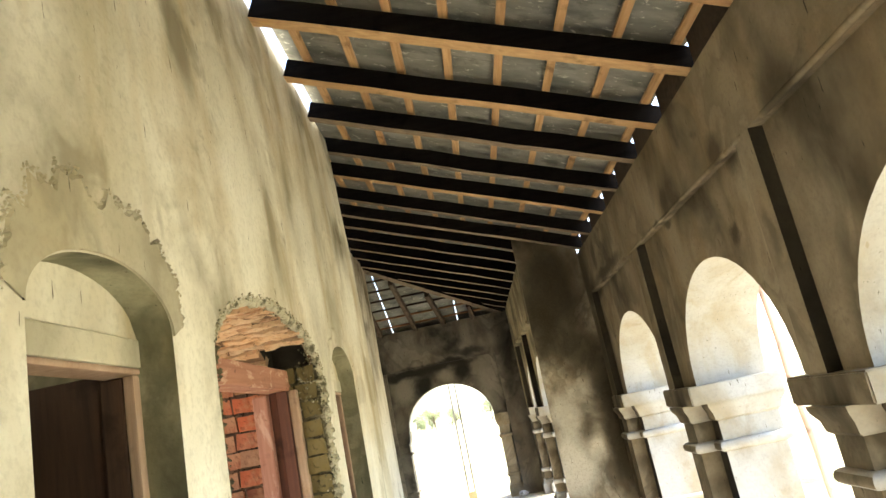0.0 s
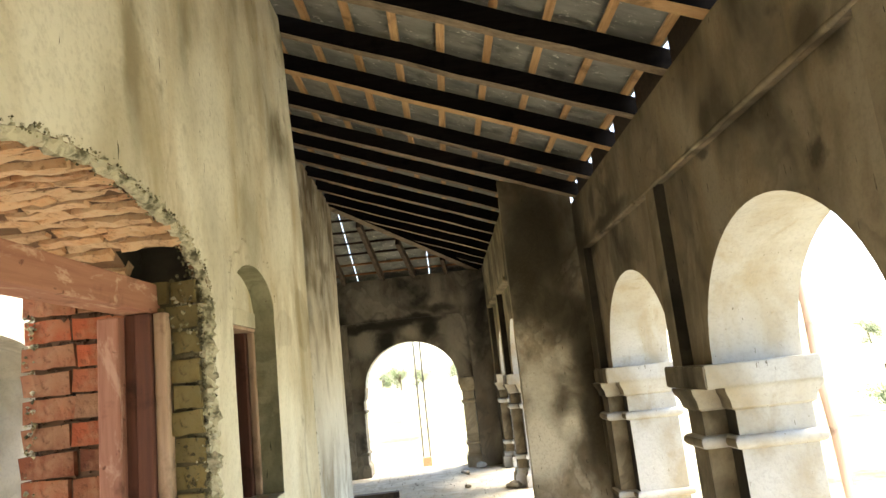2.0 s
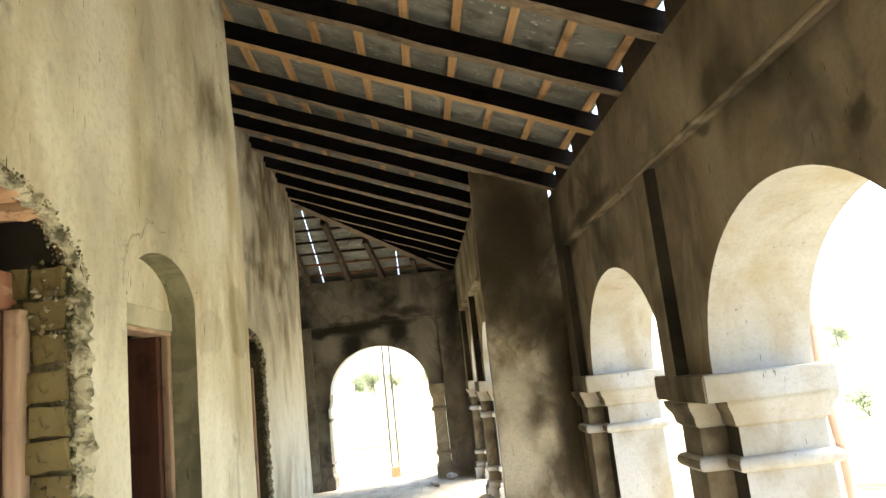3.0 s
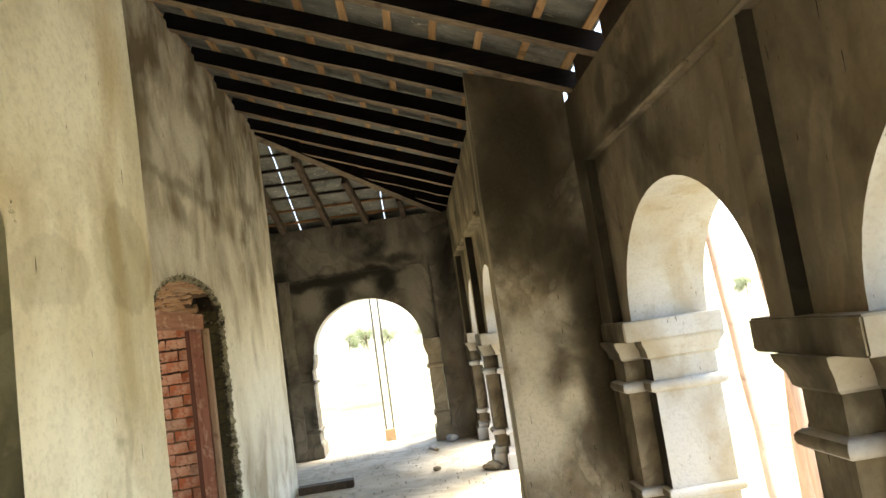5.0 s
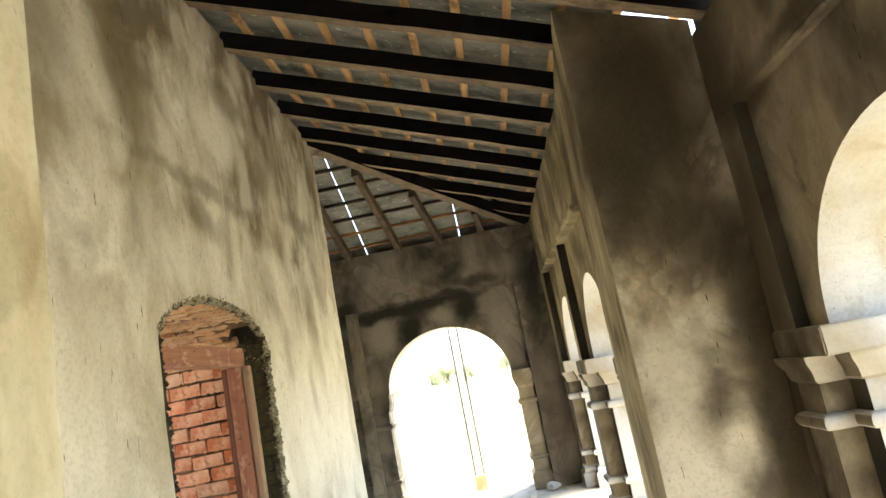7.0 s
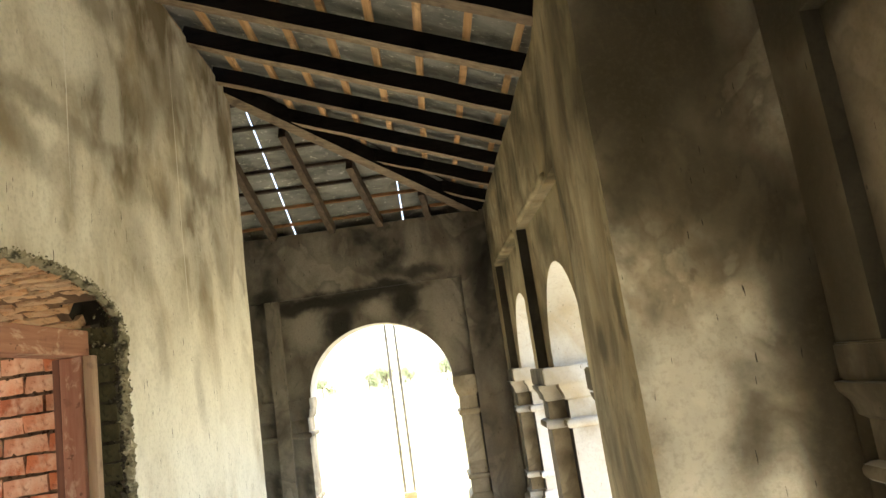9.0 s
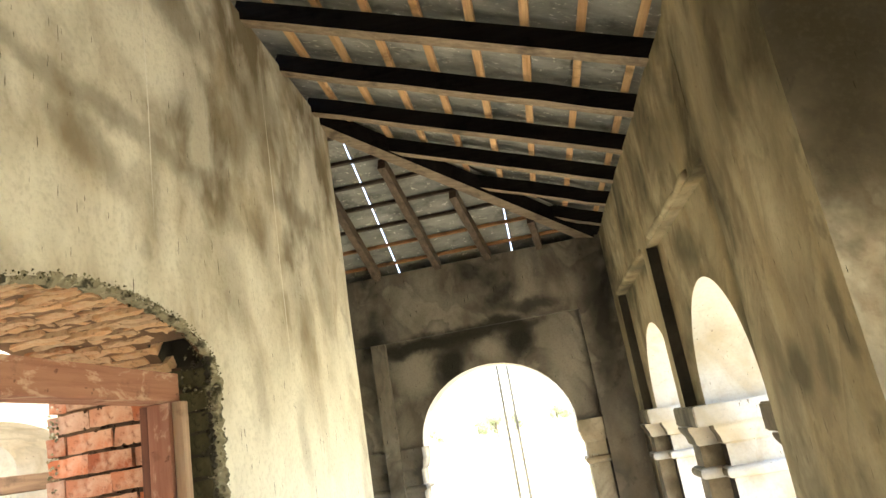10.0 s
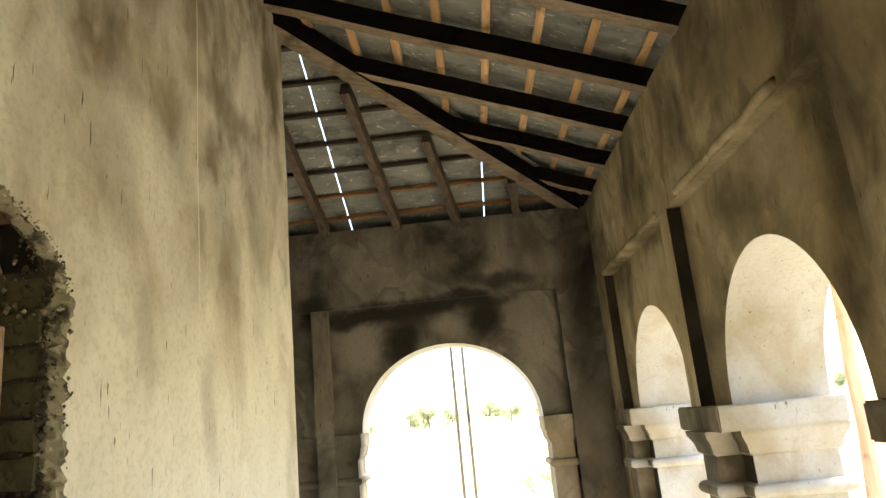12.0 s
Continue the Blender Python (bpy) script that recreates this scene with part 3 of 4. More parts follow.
# arcade, first stretch
PIERS = [-1.37, 0.93, 3.235, 5.50, 7.85]
AB = 0.345
THICK = 0.58
arches = [(a + AB - 0.015, b - AB + 0.09, SPRING, SPRING, 0.745) for a, b in zip(PIERS, PIERS[1:])]
arches.insert(0, (PIERS[0] - AB - 1.40, PIERS[0] - AB + 0.09, SPRING, SPRING, 0.745))
bm = wall("y", XR + 0.07, XR + THICK, -3.2, YPIER, SPRING, LEDGE, arches)
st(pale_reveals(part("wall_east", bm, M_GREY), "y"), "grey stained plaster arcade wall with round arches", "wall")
bm = bmesh.new()
EAVE = 3.14
box(bm, XR, XR + THICK, -3.2, YPIER, LEDGE, EAVE)
st(rounded(part("wall_east_upper", weather(bm, 0.005, 0.25, 6.0), M_GREY)), "grey stained plaster wall above the arches", "wall")


def pier(name, x0, x1, y, group, full=True):
    """A moulded arcade pier: a core in the arch's thickness and a shaft on its inner face."""
    t = thing(name, "grey plaster arcade pier with stepped capital and ring mouldings", "pier", group, at=(x0, y, 0))

    def put(n, bm, mat=M_PALE, label=""):
        for v in bm.verts:
            v.co -= Vector((x0, y, 0))
        ob = part(n, bm, mat, t, label)
        # Inward faces get the darker tone, as they turn from the light.
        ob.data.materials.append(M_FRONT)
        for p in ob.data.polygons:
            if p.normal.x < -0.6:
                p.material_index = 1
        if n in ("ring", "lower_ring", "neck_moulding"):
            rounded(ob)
        # Core front goes near-black, as the shaded notch behind the shaft.
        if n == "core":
            ob.data.materials[1] = M_SHADE_GRIME
        return ob

    c, s = 0.255, 0.115
    bm = bmesh.new()
    loft(bm, [(x0 + 0.15, x1, y - c, y + c, z) for z in (0.0, 1.30)])
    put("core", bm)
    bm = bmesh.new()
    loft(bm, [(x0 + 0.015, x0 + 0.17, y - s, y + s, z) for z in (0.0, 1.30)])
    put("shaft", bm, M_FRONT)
    for n, z, h, g in (("ring", 1.03, 0.075, 0.042), ("lower_ring", 0.36, 0.065, 0.036)):
        bm = bmesh.new()
        for q, a, b in ((c, x0 + 0.15, x1), (s, x0 + 0.015, x0 + 0.17)):
            loft(bm, [(a - e, b + e, y - q - e, y + q + e, z + h * f)
                      for f, e in ((0, 0.0), (0.05, g * 0.45), (0.2, g * 0.82), (0.38, g * 0.98), (0.62, g * 0.98), (0.8, g * 0.82), (0.95, g * 0.45), (1, 0.0))])
        put(n, bm)
    bm = bmesh.new()
    for q, a, b in ((c, x0 + 0.15, x1), (s, x0 + 0.015, x0 + 0.17)):
        loft(bm, [(a - e, b + e, y - q - e, y + q + e, z) for z, e in
                  ((1.24, 0.0), (1.255, 0.02), (1.30, 0.03), (1.34, 0.055), (1.365, 0.06), (1.37, 0.06))])
    put("neck_moulding", bm)
    bm = bmesh.new()
    b2 = bmesh.new()
    box(b2, x0 - 0.02, x1 + 0.05, y - AB, y + AB, 1.37, SPRING)
    bmesh.ops.bevel(b2, geom=b2.edges[:], offset=0.008, segments=2, affect="EDGES")
    join(bm, b2)
    put("abacus", bm)
    bm = bmesh.new()
    for q, a, b in ((c, x0 + 0.15, x1), (s, x0 + 0.015, x0 + 0.17)):
        loft(bm, [(a - e, b + e, y - q - e, y + q + e, z) for z, e in ((0.0, 0.06), (0.16, 0.06), (0.18, 0.035), (0.22, 0.03), (0.24, 0.0))])
    put("base", bm)
    return t


def pilaster(x0, y0, y1, mat=M_GREY, top=LEDGE):
    bm = bmesh.new()
    box(bm, x0, x0 + 0.11, y0, y1, SPRING, top)
    ob = part("pilaster", bm, mat)
    # Both side faces turn near-black to stand for their shade.
    ob.data.materials.append(M_SHADE_GRIME)
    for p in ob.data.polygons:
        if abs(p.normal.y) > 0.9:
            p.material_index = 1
    return st(ob, "narrow grey plaster pilaster strip between arches", "pilaster")


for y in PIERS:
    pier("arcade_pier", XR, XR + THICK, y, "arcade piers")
STRIPS = ((-1.40, -1.23), (0.90, 1.07), (3.21, 3.38), (5.54, 5.71), (7.775, YPIER - 0.002))
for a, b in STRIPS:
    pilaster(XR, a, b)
bm = bmesh.new()
for a, b in ((-3.2, 3.05), (3.3, 5.9), (6.0, 7.2)):
    tube(bm, [(XR + 0.002 + 0.004 * noise.noise(Vector((k * 0.6, a, 0))), a + (b - a) * k / 26, LEDGE - 0.004 + 0.006 * noise.noise(Vector((k * 0.5, a, 7)))) for k in range(27)],
         [0.015 * (1 + 0.45 * noise.noise(Vector((k * 0.8, a, 3)))) for k in range(27)], 8)
st(part("trim_ledge", bm, M_GREY, None, "", True), "thin broken plaster string course along the wall", "trim")

# the wall that steps in where the arcade narrows
bm = bmesh.new()
box(bm, XR, XR + THICK, YPIER, YPIER + 1.0, 0.0, 3.14)
st(part("wall_east_end", bm, M_GREY), "grey stained plaster wall end beside the step", "wall")
bm = bmesh.new()
y0, y1, XS = YPIER, 9.30, 0.815
hexa(bm, [(XS, y0, 0), (1.528, y0, 0), (1.528, y1, 0), (XRF, y1, 0), (XS, y0, 3.45), (1.528, y0, 3.228), (1.528, y1, 3.06), (XRF, y1, 3.41)])
ob = rounded(part("wall_step", weather(bm, 0.007, 0.2, 5.0), M_STEP))
ob.data.materials.append(M_BAND)
for p in ob.data.polygons:
    p.material_index = 1 if p.normal.x < -0.6 else 0
st(ob, "plaster wall return, sooty in front, tan on its flank", "wall")

# arcade, second stretch
FAR_ARCH = [(9.575, 10.88, SPRING, SPRING, 0.71), (11.50, 12.90, SPRING, SPRING, 0.71)]
bm = wall("y", XRF + 0.08, XRF + THICK, 9.303, YFAR + 0.55, SPRING, LEDGE, FAR_ARCH)
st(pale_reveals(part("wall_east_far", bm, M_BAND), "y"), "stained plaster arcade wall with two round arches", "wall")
bm = bmesh.new()
box(bm, XRF, XRF + THICK, 9.303, YFAR + 0.55, LEDGE, 3.40)
st(rounded(part("wall_east_far_upper", weather(bm, 0.008, 0.2, 8.0), M_BAND)), "stained plaster wall above the far arches", "wall")
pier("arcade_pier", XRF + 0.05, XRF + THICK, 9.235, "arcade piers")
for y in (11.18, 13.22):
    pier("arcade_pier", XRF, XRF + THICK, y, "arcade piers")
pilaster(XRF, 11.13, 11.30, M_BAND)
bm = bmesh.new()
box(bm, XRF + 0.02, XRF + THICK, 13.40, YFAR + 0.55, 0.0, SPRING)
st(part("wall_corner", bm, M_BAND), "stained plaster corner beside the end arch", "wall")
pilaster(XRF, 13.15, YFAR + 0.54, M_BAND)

bm = bmesh.new()
for a, b in ((9.6, 10.9), (11.35, 13.1)):
    tube(bm, [(XRF + 0.006 * noise.noise(Vector((k * 0.6, a, 0))), a + (b - a) * k / 18, LEDGE + 0.03 + 0.014 * noise.noise(Vector((k * 0.45, a, 7)))) for k in range(19)],
         [0.025 * (1 + 0.5 * noise.noise(Vector((k * 0.7, a, 3)))) for k in range(19)], 8)
st(part("trim_ledge", bm, M_BAND, None, "", True), "lumpy worn plaster string course above the far arches", "trim")

# far cross wall
CROSS = [(-3.60, -1.98, SPRING, SPRING, 0.72), (-1.33, 0.30, SPRING, SPRING, 0.73)]
bm = wall("x", YFAR + 0.085, YFAR + 0.5, -7.0, XRF - 0.002, SPRING, LEDGE, CROSS)
st(pale_reveals(part("wall_north", bm, M_SOOT), "x"), "soot-blackened plaster end wall with a round arch", "wall")
bm = bmesh.new()
box(bm, -7.0, XRF - 0.002, YFAR, YFAR + 0.5, LEDGE, 3.38)
st(part("wall_north_upper", bm, M_SOOT), "soot-blackened plaster above the end arch", "wall")
bm = bmesh.new()
box(bm, -7.0, -3.66, YFAR, YFAR + 0.5, 0.0, SPRING)
st(part("wall_north_low", bm, M_SOOT), "dark plaster wall beside the arches", "wall")


def cross_pier(x, w, mat):
    t = thing("end_arch_pier", "grey plaster pier of the end arch with ring mouldings", "pier", "end arch piers", at=(x, YFAR + 0.3, 0))
    o = Vector((x, YFAR + 0.3, 0))

    def put(n, bm):
        for v in bm.verts:
            v.co -= o
        return part(n, bm, mat, t)

    y0, y1 = YFAR + 0.07, YFAR + 0.5
    bm = bmesh.new()
    loft(bm, [(x - w, x + w, y0, y1, z) for z in (0, 1.33)])
    put("core", bm)
    for n, prof in (("ring", ((1.06, 0), (1.07, 0.025), (1.095, 0.035), (1.12, 0.025), (1.13, 0))),
                    ("lower_ring", ((0.36, 0), (0.37, 0.025), (0.39, 0.03), (0.41, 0.025), (0.42, 0))),
                    ("neck_moulding", ((1.27, 0), (1.30, 0.02), (1.34, 0.03), (1.38, 0.035))),
                    ("abacus", ((1.38, 0.045), (SPRING, 0.045))),
                    ("base", ((0, 0.04), (0.16, 0.04), (0.2, 0.02), (0.22, 0)))):
        bm = bmesh.new()
        loft(bm, [(x - w - e, x + w + e, y0 - e, y1 + e, z) for z, e in prof])
        put(n, bm)
    return t


# Right pier and left pilaster are toned paler for the light they catch.
cross_pier(-1.49, 0.105, M_SOOT)
cross_pier(-1.83, 0.105, M_SOOT)
cross_pier(0.44, 0.10, M_GREY)
for x0, x1, mat in ((-1.73, -1.575, M_LIT_SOOT), (0.555, XRF - 0.003, M_SOOT)):
    bm = bmesh.new()
    box(bm, x0, x1, YFAR + 0.003, YFAR + 0.5, 0.0, LEDGE)
    st(part("pilaster", bm, mat), "dark plaster pilaster beside the end arch", "pilaster")

# inner wall, first stretch, with two windows and a broken doorway
W1, D2, N1 = (1.42, 2.055, 1.10, 2.0, 0.155), (2.36, 3.88, 0.0, 1.97, 0.285), (4.16, 4.83, 1.10, 2.0, 0.19)
BACK1, BACK2 = -1.36, -2.13
bm = wall("y", XL, BACK1, -3.2, YSTEP, 0.0, lambda u, d: roof_low(d) + 0.125, [W1, D2, N1])
weather(bm)
break_haunch(bm, D2, XL, -0.885)
for v in bm.verts:
    if v.co.x > XL - 0.1 and v.co.z > 2.6:
        v.co.x -= 0.05 * (v.co.z - 2.6) / 1.4
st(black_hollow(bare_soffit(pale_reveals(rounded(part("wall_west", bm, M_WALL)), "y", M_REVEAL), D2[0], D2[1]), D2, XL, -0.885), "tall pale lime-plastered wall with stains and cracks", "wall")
D3 = (7.52, 9.04, 0.0, 2.00, 0.26)
bm = wall("y", XLF, BACK2, YSTEP, YEND, 0.0, lambda u, d: roof_low(d) + 0.05, [D3])
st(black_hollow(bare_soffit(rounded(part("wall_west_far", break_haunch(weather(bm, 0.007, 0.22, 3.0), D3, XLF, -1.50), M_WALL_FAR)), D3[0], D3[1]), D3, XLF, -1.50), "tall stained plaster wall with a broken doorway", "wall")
bm = bmesh.new()
box(bm, -7.0, BACK2 - 0.002, YEND - 0.4, YEND, 0.0, 4.2)
st(part("wall_return", bm, M_WALL), "plaster end wall of the building", "wall")
bm = bmesh.new()
box(bm, -7.0, 2.1, -3.6, -3.2, 0.0, 4.4)
st(part("wall_south", bm, M_WALL), "plain plaster wall closing the veranda", "wall")

# the open hall behind the inner wall
HALL = [(1.2, 2.6, 0.0, 2.0, 0.3), (5.9, 7.5, 0.0, 1.95, 0.34), (9.45, 10.9, 0.0, 1.86, 0.27)]
bm = wall("y", -3.4, -3.85, -3.2, YEND - 0.4, 0.0, 4.0, HALL)
st(part("wall_hall", bm, M_LIMEWALL), "pale plaster wall of the roofless hall with arched doorways", "wall")
bm = bmesh.new()
box(bm, -7.4, -7.0, -3.6, 14.0, 0.0, 4.2)
st(part("wall_back", bm, M_LIMEWALL), "limewashed wall of the back rooms", "wall")
# Unseen ceiling, added so that the rooms behind the doorways stay dark.
bm = bmesh.new()
box(bm, -7.4, -3.4, -3.6, 8.0, 4.0, 4.15)
st(part("ceiling", bm, M_DARKROOM), "unseen ceiling added to keep the back rooms dark", "ceiling")

# Made-up cross wall that stops sky light from the open part.
bm = bmesh.new()
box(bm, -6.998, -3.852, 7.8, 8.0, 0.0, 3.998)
st(part("wall_partition", bm, M_DARKROOM), "dark wall added to keep light out of the back rooms", "wall")

# ---- roof ----
PITCH, DEPTH, WIDE = 0.678, 0.125, 0.095
UNEVEN = {2: 0.05, 3: 0.02, 4: 0.05, 5: 0.02, 6: 0.14, 7: 0.13}
ROWS_Y = [2.99 + PITCH * k + UNEVEN.get(k, 0.0) for k in range(-9, 16)]
roof = st(thing("roof", "lean-to roof of dark rafters, battens and grey sheets", "roof", at=(0, 0, 3.4)), "lean-to roof of dark rafters, battens and grey sheets", "roof")
CROWN = Vector((-1.44, 11.34, 4.26))
CORNER = Vector((0.88, YFAR + 0.10, 3.33))


def shade_sides(ob):
    """Near-black sides and top stand for shade; the underside stays bare wood."""
    ob.data.materials.append(M_SHADE_WOOD)
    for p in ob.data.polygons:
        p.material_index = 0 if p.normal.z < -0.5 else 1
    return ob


def roof_part(name, bm, mat):
    for v in bm.verts:
        v.co.z -= 3.4
    return part(name, bm, mat, roof)


for y in ROWS_Y:
    xr = XR + 0.35 if y < YPIER else XRF + 0.35
    xl = XL - 0.05 if y < YSTEP else XLF - 0.05
    if y > CROWN.y:
        xl = CROWN.x + (y - CROWN.y) * (CORNER.x - CROWN.x) / (CORNER.y - CROWN.y) - 0.02
        if xl > xr - 0.3:
            continue
    j = random.uniform(-0.02, 0.02)
    bm = bmesh.new()
    bent_beam(bm, (xr, y + j, roof_low(xr)), (xl, y - j, roof_low(xl)), WIDE * random.uniform(0.85, 1.1), DEPTH)
    shade_sides(roof_part("rafter", bm, M_FRESH if y < 4.6 or abs(y - 6.36) < 0.1 else M_RAFTER))
bm = bmesh.new()
beam(bm, CORNER + Vector((0.12, 0.12, -0.05)), CROWN + Vector((0, 0, -0.02)), 0.14, 0.15)
shade_sides(roof_part("hip_rafter", bm, M_HIP))
# Added filler up to the sheets, in the same shade black.
bm = bmesh.new()
beam(bm, CORNER + Vector((0.12, 0.12, 0.10)), CROWN + Vector((0, 0, 0.13)), 0.05, 0.22)
roof_part("hip_board", bm, M_SHADE_WOOD)
for x, fan in ((-3.9, 0), (-3.3, 0), (-2.72, 0), (-2.13, 0.03), (-1.545, 0.065), (-0.86, 0.12), (-0.30, 0.19), (0.275, 0.12)):
    y0 = YEND - 0.1
    if x > CROWN.x:
        y0 = CROWN.y + (x - CROWN.x) * (CORNER.y - CROWN.y) / (CORNER.x - CROWN.x) + 0.06
    bm = bmesh.new()
    y1 = YFAR - 0.008
    bent_beam(bm, (x, y1, roof_hip(y1) - 0.07), (x - fan * (y1 - y0), y0, roof_hip(y0) - 0.05), 0.07, 0.12)
    roof_part("hip_end_rafter", bm, M_RAFTER_Y)
# battens
BAT = 0.03
xs = [1.505 - 0.30 * k for k in range(11)]
for x in xs:
    ya, yb = -3.2, 13.6
    if x > XRF + 0.25:
        yb = YPIER + 1.0
    if x < XL - 0.1:
        ya = YSTEP
    ycut = CROWN.y + (x - CROWN.x) * (CORNER.y - CROWN.y) / (CORNER.x - CROWN.x)
    yb = min(yb, ycut)
    cuts = [ya, (ya + yb) / 2 + random.uniform(-0.5, 0.5), yb]
    for a, b in zip(cuts, cuts[1:]):
        z = roof_low(x) + DEPTH * 1.09
        bm = bmesh.new()
        beam(bm, (x, a, z), (x, b, z), 0.05, BAT, (SLOPE, 0, 1))
        roof_part("batten", bm, M_BATTEN)
for k in range(8):
    y = YFAR - 0.02 - 0.30 * k
    xb = CROWN.x + (y - CROWN.y) * (CORNER.x - CROWN.x) / (CORNER.y - CROWN.y) if y > CROWN.y else CROWN.x
    z = roof_hip(y) + 0.075
    bm = bmesh.new()
    beam(bm, (-7.0, y, z), (xb, y, z), 0.045, 0.03)
    # Battens above the lowest two are darkened for their shade.
    roof_part("batten", bm, M_BATTEN_X if k < 2 else M_DARKBAT)
# boards that half fill the eave between the rafters
rng = random.Random(11)
for a, b in zip(ROWS_Y, ROWS_Y[1:]):
    if a > YPIER:
        break
    b = min(b, YPIER + 0.10)
    gap = rng.choice((0.05, 0.09, 0.03, 0.10))
    bm = bmesh.new()
    soft_box(bm, XR + 0.02, XR + 0.05, a + 0.05, b - 0.05 - gap, 3.12, roof_low(XR) + DEPTH + 0.06, 0.004)
    roof_part("eave_board", bm, M_DARKBAT)
# sheets
rng = random.Random(4)
for k in range(len(xs)):
    x0, x1 = xs[k] + 0.03, xs[k] - 0.305
    if k == 0:
        x0 = 1.575
    y = -3.2 if x1 > XL - 0.3 else YSTEP - 0.3
    while y < 13.7:
        w = 1.22
        ycut = CROWN.y + (x0 - CROWN.x) * (CORNER.y - CROWN.y) / (CORNER.x - CROWN.x) + 0.25
        y2 = min(y + w + 0.012, ycut)
        if k == 0:
            y2 = min(y2, YPIER + 0.06)
        if y2 - y > 0.02:
            z = lambda x: roof_low(x) + DEPTH * 1.09 + BAT + 0.006
            dz = rng.uniform(0, 0.012)
            xe = XL - 0.015 if x1 < XL < x0 and y2 < YSTEP and rng.random() < 0.35 else x1
            pts = [(x0, y, z(x0) + dz), (x0, y2, z(x0) + dz), (xe, y2, z(xe) + dz + 0.014), (xe, y, z(xe) + dz + 0.014)]
            bm = bmesh.new()
            hexa(bm, pts + [(p[0], p[1], p[2] + 0.012) for p in pts])
            roof_part("sheet", bm, M_SHEET)
        y += w
for k in range(8):
    y1, y0 = YFAR + 0.04 - 0.30 * k, YFAR - 0.30 * (k + 1) - 0.03
    if k == 0:
        y1 += 0.5
    for a, b in ((-7.0, -3.8), (-3.79, -2.6), (-2.59, -1.326), (-1.314, -0.026), (-0.016, 1.0)):
        xb = lambda y: CROWN.x + (y - CROWN.y) * (CORNER.x - CROWN.x) / (CORNER.y - CROWN.y) + 0.12
        if a > xb(y1):
            continue
        b1, b0 = min(b, xb(y1)), max(a + 0.001, min(b, xb(y0)))
        z = lambda y: roof_hip(y) + 0.108
        pts = [(a, y0, z(y0) + 0.01), (b0, y0, z(y0) + 0.01), (b1, y1, z(y1)), (a, y1, z(y1))]
        bm = bmesh.new()
        hexa(bm, pts + [(p[0], p[1], p[2] + 0.01) for p in pts])
        roof_part("sheet", bm, M_SHEET)

# ---- doorways and windows of the inner wall ----
BRICK_MESHES = {}


def brick_mesh(sx, sy, sz, mat, k=0):
    """A worn brick centred on its origin, shared by all bricks of its size."""
    key = (round(sx, 3), round(sy, 3), round(sz, 3), mat.name, k)
    if key not in BRICK_MESHES:
        r = random.Random(hash((round(sx * 1000), round(sy * 1000), k)) % 9999)
        b = bmesh.new()
        cuts = 5 if sx > 0.16 else 3
        prev = None
        for q in range(cuts + 1):
            x = -sx / 2 + sx * q / cuts
            rag = min(0.22, 0.012 / min(sy, sz)) * (0.6 if sz > 0.08 else 1.0)
            cur = []
            for u, w in ((-1, -1), (1, -1), (1, 1), (-1, 1)):
                cur.append(b.verts.new((x + r.uniform(-1, 1) * 0.008, u * sy / 2 * (1 + r.uniform(-1.6, 0.5) * rag), w * sz / 2 * (1 + r.uniform(-1.5, 0.3) * rag))))
            if prev is None:
                b.faces.new(cur[::-1])
            else:
                for m in range(4):
                    b.faces.new([prev[m], prev[(m + 1) % 4], cur[(m + 1) % 4], cur[m]])
            prev = cur
        b.faces.new(prev)
        me = bpy.data.meshes.new("brick")
        b.to_mesh(me)
        b.free()
        me.materials.append(mat)
        BRICK_MESHES[key] = me
    return BRICK_MESHES[key]


def lay(parent, me, m, name="brick"):
    ob = new(name, me)
    ob.parent = parent
    ob.matrix_basis = m
    return ob


def lump(bm, p, r, rnd):
    """A jagged crumb of plaster."""
    pts = []
    for d in ((1, 0, 0), (-1, 0, 0), (0, 1, 0), (0, -1, 0), (0, 0, 1), (0, 0, -1)):
        pts.append(bm.verts.new(Vector(p) + Vector(d) * r * rnd.uniform(0.75, 1.2) + Vector((rnd.uniform(-1, 1), rnd.uniform(-1, 1), rnd.uniform(-1, 1))) * r * 0.25))
    for a in (0, 1):
        for b in (2, 3):
            for c in (4, 5):
                f = (pts[a], pts[b], pts[c])
                bm.faces.new(f if (a + b + c) % 2 else f[::-1])


